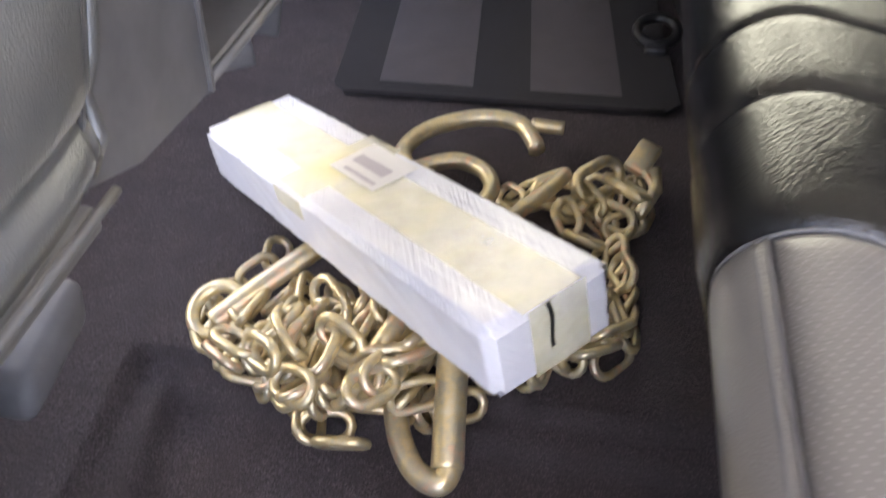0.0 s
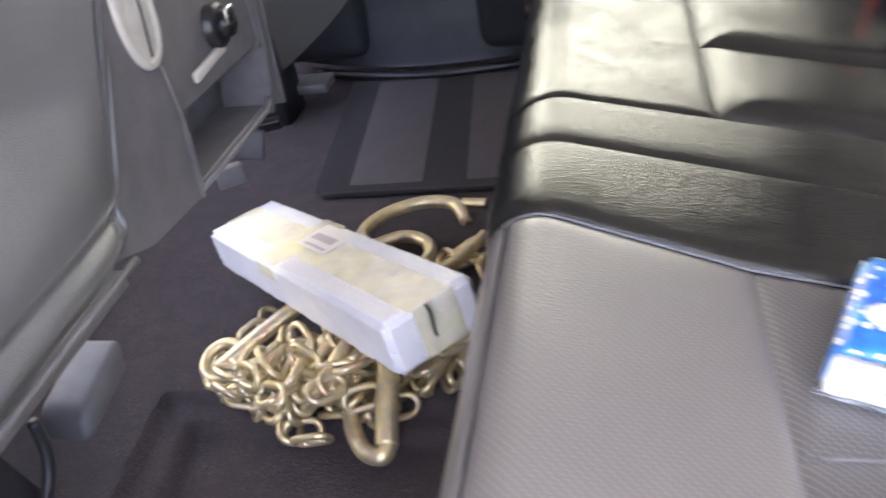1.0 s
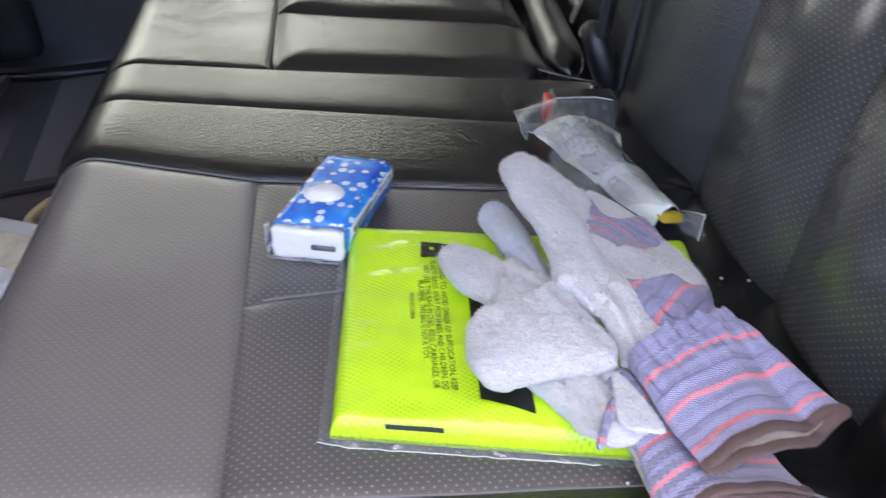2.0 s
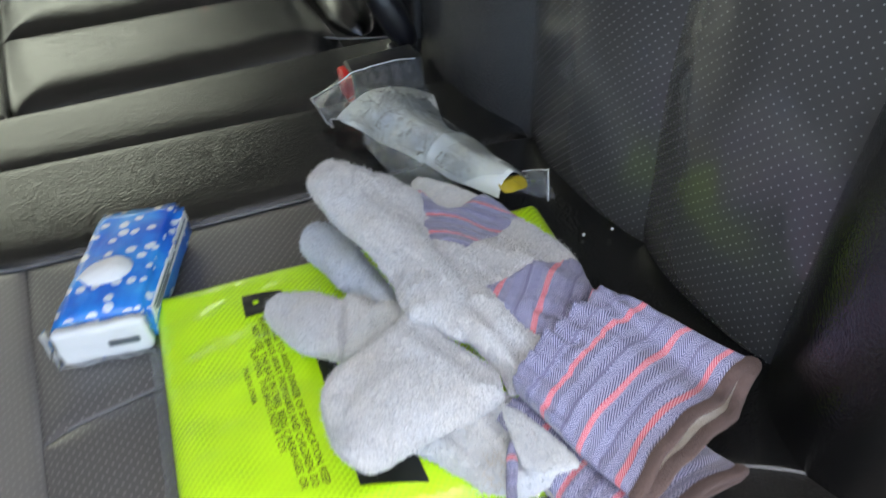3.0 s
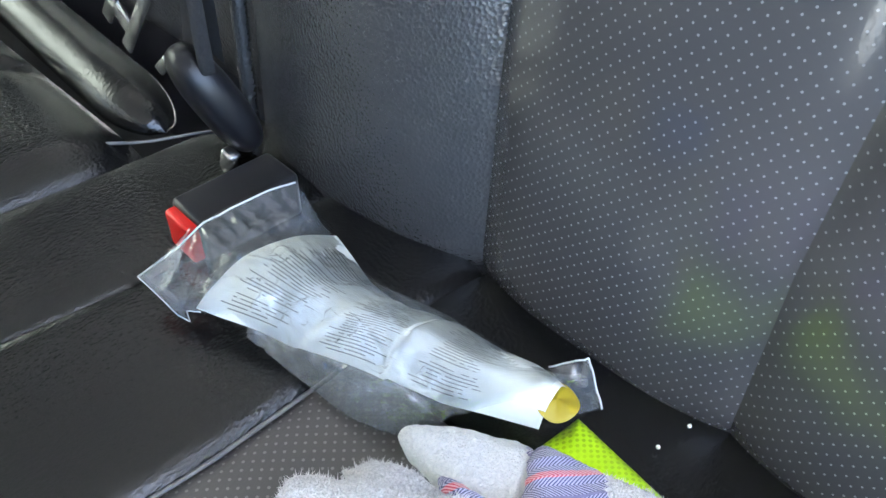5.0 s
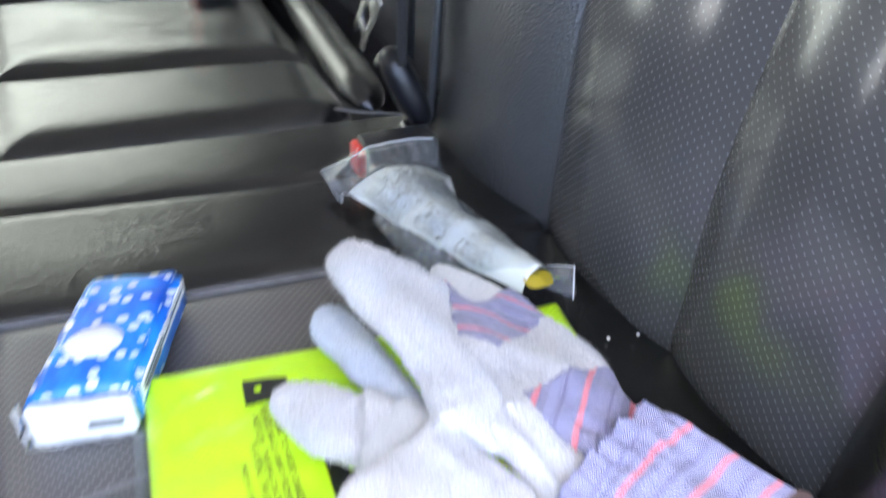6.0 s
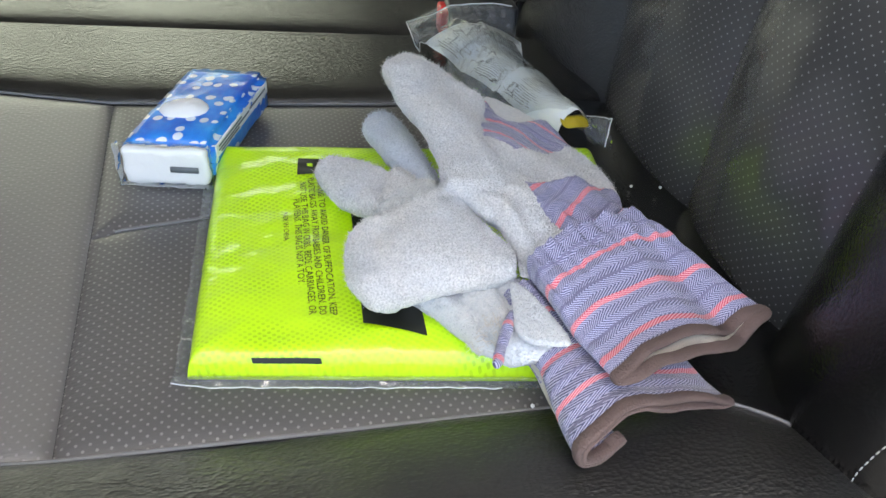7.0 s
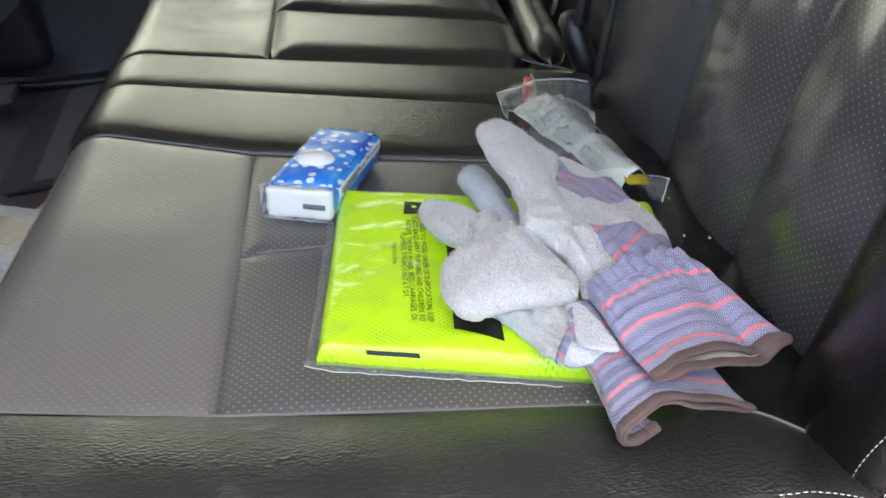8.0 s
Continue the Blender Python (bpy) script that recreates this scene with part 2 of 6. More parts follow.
STRIPE = material("striped_twill", (0.25, 0.24, 0.45), 0.85, sheen=0.3)
n = Nodes(STRIPE)
uv = n.coords("UV")
sep = n.node("ShaderNodeSeparateXYZ")
n.link(uv, sep.inputs[0])
U, V = sep.outputs["X"], sep.outputs["Y"]
wob = n.math("MULTIPLY", n.math("SUBTRACT", n.noise(uv, 14, 3), 0.5), 0.006)
zig = n.math("MULTIPLY", n.math("ABSOLUTE", n.math("SUBTRACT", n.math("FRACT", n.math("MULTIPLY", U, 130.0)), 0.5)), 2.0)
twill = n.math("FRACT", n.math("ADD", n.math("MULTIPLY", V, 640.0), n.math("MULTIPLY", zig, 3.4)))
weave = n.math("GREATER_THAN", twill, 0.5)
Uw = n.math("ADD", U, wob)
band = n.math("LESS_THAN", n.math("FRACT", n.math("MULTIPLY", Uw, 48.0)), 0.13)
thin = n.math("LESS_THAN", n.math("ABSOLUTE", n.math("SUBTRACT", n.math("FRACT", n.math("MULTIPLY", Uw, 48.0)), 0.62)), 0.03)
blue = n.mix(weave, (0.085, 0.085, 0.18), (0.5, 0.49, 0.68))
red = n.mix(weave, (0.62, 0.07, 0.12), (0.85, 0.42, 0.46))
n.color(n.mix(thin, n.mix(band, blue, red), (0.2, 0.19, 0.31)))
n.normal(n.bump(twill, 0.5, 0.0007, n.bump(n.noise(uv, 60, 4), 0.5, 0.003)))
HEM = pile("brown_binding", (0.13, 0.085, 0.075), (0.2, 0.14, 0.128))
LINING = pile("cream_lining", (0.62, 0.58, 0.52), (0.74, 0.7, 0.64))

BLUE = material("blue_printed_film", (0.02, 0.22, 0.78), 0.3, coat=0.6)
n = Nodes(BLUE)
c, uv = n.coords(), n.coords("UV")
film_blue = n.ramp(n.noise(c, 38, 4), [(0.32, (0.012, 0.11, 0.66)), (0.52, (0.02, 0.25, 0.83)), (0.72, (0.06, 0.42, 0.92))])
spots = n.node("ShaderNodeTexVoronoi")
spots.voronoi_dimensions = "2D"
spots.inputs["Scale"].default_value, spots.inputs["Randomness"].default_value = 105.0, 0.75
n.link(uv, spots.inputs["Vector"])
keep = n.node("ShaderNodeSeparateColor")
n.link(spots.outputs["Color"], keep.inputs[0])
radius = n.math("ADD", n.math("MULTIPLY", keep.outputs[0], 0.14), 0.2)
dot = n.math("MULTIPLY", n.math("LESS_THAN", spots.outputs["Distance"], radius), n.math("GREATER_THAN", keep.outputs[1], 0.22))
n.color(n.mix(dot, film_blue, (0.78, 0.84, 0.92)))
n.normal(n.bump(n.noise(c, 110, 4), 0.3, 0.003))
TISSUE = material("white_tissue", (0.85, 0.85, 0.84), 0.9)
n = Nodes(TISSUE)
n.normal(n.bump(n.noise(n.coords(), 160, 5), 0.4, 0.002))
PAPER = material("white_paper", (0.7, 0.76, 0.76), 0.6)
n = Nodes(PAPER)
n.color(n.ramp(n.noise(n.coords(), 30, 4), [(0.35, (0.78, 0.85, 0.92)), (0.65, (0.88, 0.91, 0.85))]))
INK_SMALL = material("small_print", (0.16, 0.18, 0.19), 0.7)
FILM_EDGE = material("welded_film_edge", (0.75, 0.78, 0.8), 0.15)
TAG = material("yellow_tag", (0.45, 0.35, 0.02), 0.4, coat=0.4)

FILM = bpy.data.materials.new("clear_film")
FILM.use_nodes = True
t = FILM.node_tree
t.nodes.clear()
out, mixn = t.nodes.new("ShaderNodeOutputMaterial"), t.nodes.new("ShaderNodeMixShader")
clear, gloss = t.nodes.new("ShaderNodeBsdfTransparent"), t.nodes.new("ShaderNodeBsdfGlossy")
clear.inputs[0].default_value = (0.95, 0.97, 0.98, 1)
gloss.inputs["Roughness"].default_value = 0.05
fres = t.nodes.new("ShaderNodeFresnel")
fres.inputs[0].default_value = 1.5
where = t.nodes.new("ShaderNodeTexCoord")
crumple, wave = t.nodes.new("ShaderNodeTexVoronoi"), t.nodes.new("ShaderNodeTexNoise")
crumple.inputs["Scale"].default_value, wave.inputs["Scale"].default_value = 130, 90
dent, sag = t.nodes.new("ShaderNodeBump"), t.nodes.new("ShaderNodeBump")
dent.inputs["Strength"].default_value, dent.inputs["Distance"].default_value = 0.35, 0.004
sag.inputs["Strength"].default_value, sag.inputs["Distance"].default_value = 0.5, 0.004
t.links.new(where.outputs["Object"], crumple.inputs["Vector"])
t.links.new(where.outputs["Object"], wave.inputs["Vector"])
t.links.new(crumple.outputs["Distance"], dent.inputs["Height"])
t.links.new(wave.outputs[0], sag.inputs["Height"])
t.links.new(sag.outputs[0], dent.inputs["Normal"])
t.links.new(dent.outputs[0], gloss.inputs["Normal"])
layers = t.nodes.new("ShaderNodeMath")
layers.operation = "MULTIPLY_ADD"
layers.inputs[1].default_value, layers.inputs[2].default_value = 1.0, 0.07
layers.use_clamp = True
t.links.new(fres.outputs[0], layers.inputs[0])
t.links.new(layers.outputs[0], mixn.inputs[0])
t.links.new(clear.outputs[0], mixn.inputs[1])
t.links.new(gloss.outputs[0], mixn.inputs[2])
milky, mist = t.nodes.new("ShaderNodeMixShader"), t.nodes.new("ShaderNodeBsdfDiffuse")
mist.inputs[0].default_value, milky.inputs[0].default_value = (0.8, 0.88, 0.95, 1), 0.08
t.links.new(mixn.outputs[0], milky.inputs[1])
t.links.new(mist.outputs[0], milky.inputs[2])
t.links.new(milky.outputs[0], out.inputs[0])

# doubled film; extra milky white also stands in for reflected sky
FILM_FOLD = FILM.copy()
FILM_FOLD.name = "doubled_clear_film"
FILM_FOLD.node_tree.nodes[milky.name].inputs[0].default_value = 0.13

GLASS = bpy.data.materials.new("window_glass")
GLASS.use_nodes = True
t = GLASS.node_tree
t.nodes.clear()
out, mixn = t.nodes.new("ShaderNodeOutputMaterial"), t.nodes.new("ShaderNodeMixShader")
clear, gloss = t.nodes.new("ShaderNodeBsdfTransparent"), t.nodes.new("ShaderNodeBsdfGlossy")
clear.inputs[0].default_value = (0.85, 0.88, 0.84, 1)
gloss.inputs["Roughness"].default_value = 0.0
fres = t.nodes.new("ShaderNodeFresnel")
t.links.new(fres.outputs[0], mixn.inputs[0])
t.links.new(clear.outputs[0], mixn.inputs[1])
t.links.new(gloss.outputs[0], mixn.inputs[2])
t.links.new(mixn.outputs[0], out.inputs[0])

ASPHALT = material("concrete", (0.35, 0.34, 0.32), 0.9)
n = Nodes(ASPHALT)
n.color(n.ramp(n.noise(n.coords(), 40, 6), [(0.3, (0.34, 0.33, 0.31)), (0.7, (0.44, 0.43, 0.4))]))

# emission for an added, unseen panel that the glossy leather reflects
GLOW_PANEL = bpy.data.materials.new("glowing_panel")
GLOW_PANEL.use_nodes = True
t = GLOW_PANEL.node_tree
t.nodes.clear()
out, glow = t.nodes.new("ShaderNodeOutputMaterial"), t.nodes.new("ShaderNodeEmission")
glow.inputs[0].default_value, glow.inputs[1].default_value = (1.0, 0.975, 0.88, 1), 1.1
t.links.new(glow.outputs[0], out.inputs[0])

# ---- building helpers ----


def thing(name, label, category, group="", at=(0, 0, 0), kind=""):
    ob = new(name)
    ob.empty_display_size = 0.02
    ob.location = at
    return tagged(ob, label, category, group, kind)


def part(name, bm, mat, parent=None, label="", smooth=True, kind=""):
    """One bmesh as one mesh object under a thing or a part; its points are in the world."""
    me = bpy.data.meshes.new(name)
    if smooth:
        for f in bm.faces:
            f.smooth = True
    if parent is not None:
        bpy.context.view_layer.update()
        bm.transform(parent.matrix_world.inverted())
    bm.to_mesh(me)
    bm.free()
    me.materials.append(mat)
    ob = new(name, me)
    ob.parent = parent
    return tagged(ob, label, "", "", kind)


def structure(name, bm, mat, label, category, smooth=False):
    ob = part(name, bm, mat, None, label, smooth)
    return tagged(ob, label, category, "", "structure")


def box(size, bevel=0.0, seg=2, m=None):
    bm = bmesh.new()
    bmesh.ops.create_cube(bm, size=1)
    bmesh.ops.scale(bm, vec=size, verts=bm.verts)
    if bevel:
        bmesh.ops.bevel(bm, geom=bm.edges[:], offset=bevel, segments=seg, affect="EDGES", profile=0.5)
    if m is not None:
        bm.transform(m)
    return bm


def join(*bms):
    """One bmesh out of several."""
    out = bmesh.new()
    for b in bms:
        me = bpy.data.meshes.new("tmp")
        b.to_mesh(me)
        b.free()
        out.from_mesh(me)
        bpy.data.meshes.remove(me)
    return out


def sheet(f, us, vs, uv=None, close_u=False, up=False):
    """A grid of faces through f(u, v), with a uv map of uv(u, v)."""
    bm = bmesh.new()
    rows = [[bm.verts.new(f(u, v)) for v in vs] for u in us]
    layer = bm.loops.layers.uv.new("uv")
    count = len(us) if close_u else len(us) - 1
    for i in range(count):
        k = (i + 1) % len(us)
        for j in range(len(vs) - 1):
            q = bm.faces.new((rows[i][j], rows[k][j], rows[k][j + 1], rows[i][j + 1]))
            if uv:
                for lp, (a, b) in zip(q.loops, ((i, j), (i + 1, j), (i + 1, j + 1), (i, j + 1))):
                    ua = us[a] if a < len(us) else us[-1] + (us[1] - us[0])
                    lp[layer].uv = uv(ua, vs[b])
    bmesh.ops.recalc_face_normals(bm, faces=bm.faces)
    if up and sum(q.normal.z * q.calc_area() for q in bm.faces) < 0:
        bmesh.ops.reverse_faces(bm, faces=bm.faces)
    return bm


def span(a, b, n):
    return [a + (b - a) * i / (n - 1) for i in range(n)]


def tube(points, radius, sides=10, closed=False, flat=1.0, caps=True):
    """A rod along points; radius is a number or a list; flat squeezes it upright."""
    pts = [Vector(p) for p in points]
    k = len(pts)
    bm, rings, up = bmesh.new(), [], Vector((0, 0, 1))
    normal = None
    for i, p in enumerate(pts):
        a, b = (pts[(i - 1) % k], pts[(i + 1) % k]) if closed else (pts[max(i - 1, 0)], pts[min(i + 1, k - 1)])
        d = (b - a).normalized()
        if normal is None:
            normal = d.cross(up if abs(d.z) < 0.9 else Vector((1, 0, 0))).normalized()
        normal = (normal - d * normal.dot(d)).normalized()
        other = d.cross(normal)
        r = radius[i] if isinstance(radius, (list, tuple)) else radius
        rings.append([bm.verts.new(p + normal * (r * math.cos(2 * math.pi * j / sides)) + other * (r * flat * math.sin(2 * math.pi * j / sides))) for j in range(sides)])
    for i in range(k if closed else k - 1):
        a, b = rings[i], rings[(i + 1) % k]
        for j in range(sides):
            bm.faces.new((a[j], a[(j + 1) % sides], b[(j + 1) % sides], b[j]))
    if caps and not closed:
        bm.faces.new(rings[0]), bm.faces.new(rings[-1])
    bmesh.ops.recalc_face_normals(bm, faces=bm.faces)
    return bm


def smooth_path(points, steps=6, closed=False):
    """A Catmull-Rom curve through points."""
    p = [Vector(q) for q in points]
    k, out = len(p), []
    for i in range(k if closed else k - 1):
        a, b, c, d = (p[(i + o) % k] if closed else p[min(max(i + o, 0), k - 1)] for o in (-1, 0, 1, 2))
        for j in range(steps):
            t = j / steps
            out.append(0.5 * ((2 * b) + (c - a) * t + (2 * a - 5 * b + 4 * c - d) * t * t + (3 * b - a - 3 * c + d) * t ** 3))
    if not closed:
        out.append(p[-1])
    return out


def prism(outline, z0, z1, m=None):
    """A flat outline of (x, y) pulled up from z0 to z1."""
    bm = bmesh.new()
    lo = [bm.verts.new((x, y, z0)) for x, y in outline]
    hi = [bm.verts.new((x, y, z1)) for x, y in outline]
    bm.faces.new(lo[::-1]), bm.faces.new(hi)
    for i in range(len(lo)):
        k = (i + 1) % len(lo)
        bm.faces.new((lo[i], lo[k], hi[k], hi[i]))
    bmesh.ops.recalc_face_normals(bm, faces=bm.faces)
    if m is not None:
        bm.transform(m)
    return bm


def lerp_table(table):
    xs, ys = [a for a, _ in table], [b for _, b in table]
    return lambda x: float(np.interp(x, xs, ys))


# ---- car shell ----
structure("ground", prism([(-200, -200), (200, -200), (200, 200), (-200, 200)], -0.6, -0.45), ASPHALT, "pale sunlit concrete ground outside the car", "ground")


# bent glowing panel, added beyond the front and far side
BACK_POINTS = [(-14, -6), (-14, 14), (14, 14)]
bm = bmesh.new()
low = [bm.verts.new((x, y, -0.45)) for x, y in BACK_POINTS]
top = [bm.verts.new((x, y, 9.0)) for x, y in BACK_POINTS]
for i in (0, 1):
    bm.faces.new((low[i], low[i + 1], top[i + 1], top[i]))
structure("backdrop", bm, GLOW_PANEL, "unseen glowing panel added outside the car for reflections and fill", "backdrop")


def carpet_z(x, y):
    """Carpet with a shallow moulded tray in front of the near seat."""
    def edge(v, a, w):
        return 1 / (1 + math.exp(-(v - a) / w))
    tray = edge(x, -0.362 + 0.09 * (0.333 - y), 0.0025) * (1 - edge(y, 0.342 - 0.01 * math.sin(4 * x), 0.0025))
    inner = edge(x, -0.318 + 0.15 * (0.3 - y), 0.0025) * (1 - edge(y, 0.31 - 0.01 * math.sin(4 * x), 0.0025))
    return -0.016 * tray - 0.02 * inner + 0.008 * math.exp(-((tray - 0.5) / 0.35) ** 2) + 0.0015 * noise.noise(Vector((x * 9, y * 9, 0)))


floor = structure("floor", sheet(lambda x, y: (x, y, carpet_z(x, y)), span(-1.3, 0.5, 320), span(-0.42, 1.45, 330)), CARPET, "dark purplish-grey carpeted car floor with a moulded tray", "floor", True)
structure("wall_under", prism([(-1.6, -0.45), (0.9, -0.45), (0.9, 1.5), (-1.6, 1.5)], -0.3, -0.05), PLASTIC_DARK, "dark underbody below the carpet", "underbody")
structure("ceiling", prism([(-0.95, -0.46), (1.15, -0.46), (1.15, 1.42), (-0.95, 1.42)], 1.06, 1.1), HEADLINER, "pale cloth headliner of the car", "ceiling")
# unseen door sill on the near side, added to keep low light off the carpet
structure("wall_sill", prism([(-1.35, -0.5), (0.75, -0.5), (0.75, -0.42), (-1.35, -0.42)], -0.05, 0.13), PLASTIC_DARK, "unseen dark door sill on the open side, added to block low light", "door sill")
# near side: closed front door with its window, pillars, and the rear door standing open
structure("wall_near", join(
    prism([(-1.35, -0.48), (-0.17, -0.48), (-0.17, -0.42), (-1.35, -0.42)], 0.13, 0.52),
    prism([(-0.33, -0.48), (-0.17, -0.48), (-0.17, -0.42), (-0.33, -0.42)], 0.52, 1.06),
    prism([(-1.35, -0.48), (-0.33, -0.48), (-0.33, -0.42), (-1.35, -0.42)], 1.0, 1.06),
    prism([(0.82, -0.48), (1.16, -0.48), (1.16, -0.42), (0.82, -0.42)], -0.05, 1.06)), PLASTIC_DARK, "dark near side of the cabin beside the open rear doorway", "wall")
structure("door_1", join(
    prism([(-0.27, -0.5), (-0.18, -0.5), (-0.3, -1.42), (-0.37, -1.41)], -0.2, 0.52),
    prism([(-0.26, -0.52), (-0.2, -0.52), (-0.22, -0.62), (-0.28, -0.62)], 0.52, 1.02),
    prism([(-0.36, -1.32), (-0.31, -1.32), (-0.32, -1.41), (-0.37, -1.41)], 0.52, 0.9)), PLASTIC_DARK, "dark rear car door standing open", "door")
# rear bulkhead behind the seat, and the lower front of the cabin
structure("wall_rear", prism([(1.1, -0.4), (1.16, -0.4), (1.16, 1.46), (1.1, 1.46)], -0.05, 0.78), PLASTIC_DARK, "dark trim behind the rear seat", "wall")
structure("wall_front", prism([(-1.35, -0.4), (-1.3, -0.4), (-1.3, 1.46), (-1.35, 1.46)], -0.05, 0.48), PLASTIC_DARK, "dark lower front of the cabin", "wall")
# far side with its two window openings
SIDE_ON = Matrix(((1, 0, 0, 0), (0, 0, 1, 0), (0, 1, 0, 0), (0, 0, 0, 1)))
WINDOW_1 = [(-0.48, 0.47), (0.4, 0.53), (0.68, 0.58), (0.74, 0.62), (0.6, 0.71), (0.3, 0.94), (-0.48, 1.0)]
WINDOW_2 = [(-1.35, 0.46), (-0.56, 0.46), (-0.56, 1.0), (-1.35, 1.0)]
structure("wall_far", join(
    prism([(-1.35, -0.05), (1.16, -0.05), (1.16, 0.46), (-1.35, 0.46)], 1.42, 1.47, SIDE_ON),
    prism(WINDOW_1[3:] + [(-0.48, 1.06), (1.16, 1.06), (1.16, 0.62)], 1.42, 1.47, SIDE_ON),
    prism([(-0.48, 0.46), (1.16, 0.46), (1.16, 0.62)] + WINDOW_1[3::-1], 1.42, 1.47, SIDE_ON),
    prism([(-0.56, 0.46), (-0.48, 0.46), (-0.48, 1.06), (-0.56, 1.06)], 1.42, 1.47, SIDE_ON),
    prism([(-1.35, 1.0), (-0.56, 1.0), (-0.56, 1.06), (-1.35, 1.06)], 1.42, 1.47, SIDE_ON)), PLASTIC_DARK, "dark far side of the cabin with window openings", "wall")
for name, ring in (("window_1", WINDOW_1), ("window_2", WINDOW_2)):
    pane = structure(name, prism(ring, 1.443, 1.447, SIDE_ON), GLASS, "clear side window glass on the far side", "window")
    pane.visible_shadow = False
# ---- rear seat ----
SLOPE, X0, Z0 = -0.175, 0.263, 0.307


def plane_z(x):
    return Z0 + SLOPE * (x - X0)


S0, ROLL = 0.142, 0.05
A0 = math.atan(-SLOPE)
SWEEP = math.pi / 2 + 0.3 + A0


def cushion(s, d=0.0):
    """x, z of the cushion's section: s is x on top, and runs on round the front roll; d is the height off it."""
    if s >= S0:
        nx, nz = math.sin(A0), math.cos(A0)
        d -= 2.2 * max(0.0, s - 0.555) ** 2
        return s + nx * d, plane_z(s) + nz * d
    cx, cz = S0 - ROLL * math.sin(A0), plane_z(S0) - ROLL * math.cos(A0)
    a = (S0 - s) / ROLL
    if a <= SWEEP:
        t = math.pi / 2 - A0 + a
        return cx + (ROLL + d) * math.cos(t), cz + (ROLL + d) * math.sin(t)
    t = math.pi / 2 - A0 + SWEEP
    run = (a - SWEEP) * ROLL
    return cx + (ROLL + d) * math.cos(t) - run * math.sin(t), cz + (ROLL + d) * math.sin(t) + run * math.cos(t)


near_seam = lerp_table([(-0.2, -0.1), (0.15, -0.113), (0.26, -0.126), (0.4, -0.132), (0.54, -0.137), (0.57, -0.155), (0.6, -0.18)])
seam_3 = lerp_table([(-0.2, 0.235), (0.06, 0.228), (0.125, 0.216), (0.26, 0.173), (0.36, 0.16), (0.45, 0.15), (0.62, 0.145)])
seam_2 = lerp_table([(-0.2, 0.33), (0.11, 0.314), (0.26, 0.288), (0.48, 0.252), (0.62, 0.236)])
seam_1 = lerp_table([(-0.2, 0.4), (0.13, 0.389), (0.26, 0.37), (0.5, 0.341), (0.62, 0.33)])
cross_seam = lerp_table([(0.26, 0.021), (0.28, 0.028), (0.33, 0.034), (0.45, 0.034), (0.62, 0.032)])
mid_seam = lerp_table([(-0.2, 0.548), (0.27, 0.524), (0.53, 0.485)])


def pillow(d, w):
    return 1 - math.exp(-d / w)


def cushion_panel(name, parent, mat, s0, s1, lo, hi, ns, ny, puff=0.006, w=0.007, lift=0.0, label="", wave=0.0, corner=0.0, fall=0.0, fall_w=0.006, from_seam=False):
    """A stuffed panel of the cushion between two lengthwise lines lo(s), hi(s)."""
    def f(s, v):
        y = lo(s) + (hi(s) - lo(s)) * v
        edge = min((s - s0), (s1 - s), (y - lo(s)), (hi(s) - y))
        ds, dy = s1 - s, min(y - lo(s), hi(s) - y)
        if corner and ds < corner and dy < corner:
            edge = min(edge, corner - math.hypot(corner - ds, corner - dy))
        d = lift + puff * (pillow(max(edge, 0), w) - 1) - fall * math.exp(-(y - lo(s)) / fall_w)
        d += wave * noise.noise(Vector((s * 11, y * 11, 3))) * pillow(max(edge, 0), 0.02)
        x, z = cushion(s, d)
        return x, y, z
    ease = [0.5 - 0.5 * math.cos(math.pi * (0.06 + 0.88 * t)) for t in span(0, 1, ny)]
    ease = [(e - ease[0]) / (ease[-1] - ease[0]) for e in ease]
    ss = [s0 + (s1 - s0) * ((0.5 - 0.5 * math.cos(math.pi * t)) * 0.6 + 0.4 * t) for t in span(0, 1, ns)]
    bm = sheet(f, ss, ease, uv=lambda s, v: (s, (0 if from_seam else lo(s)) + (hi(s) - lo(s)) * v))
    return part(name, bm, mat, parent, label)


seat = thing("rear_seat", "black leather rear bench seat with perforated grey inserts", "car seat", at=(0.3, 0.3, 0.0))
base = box((0.4, 1.5, 0.2), 0.02, 2, Matrix.Translation((0.39, 0.53, 0.105)))
part("seat_base", base, PLASTIC_DARK, seat, "dark base under the cushion")


cushion_panel("front_fascia", seat, LEATHER_GLARE, -0.12, 0.0955, near_seam, seam_3, 60, 50, 0.003, 0.004, 0.0, "smooth leather front of the cushion, glare painted in as pale grey", 0.001)
for off in (0.0955, 0.0895):
    part("seam", tube([(cushion(off, -0.0012)[0], y, cushion(off, -0.0012)[1]) for y in span(near_seam(off) + 0.004, seam_3(off) - 0.002, 40)], 0.0011, 6), PLASTIC_GREY, seat, "grey double seam along the front edge")
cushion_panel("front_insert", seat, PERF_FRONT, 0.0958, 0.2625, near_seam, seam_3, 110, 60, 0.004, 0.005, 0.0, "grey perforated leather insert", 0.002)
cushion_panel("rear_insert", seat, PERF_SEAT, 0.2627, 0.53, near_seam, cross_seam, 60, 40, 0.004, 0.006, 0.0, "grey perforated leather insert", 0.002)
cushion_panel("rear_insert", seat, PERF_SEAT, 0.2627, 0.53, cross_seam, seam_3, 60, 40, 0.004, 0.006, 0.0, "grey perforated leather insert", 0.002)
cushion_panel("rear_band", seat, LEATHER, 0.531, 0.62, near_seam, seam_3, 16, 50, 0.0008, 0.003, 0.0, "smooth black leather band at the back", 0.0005)
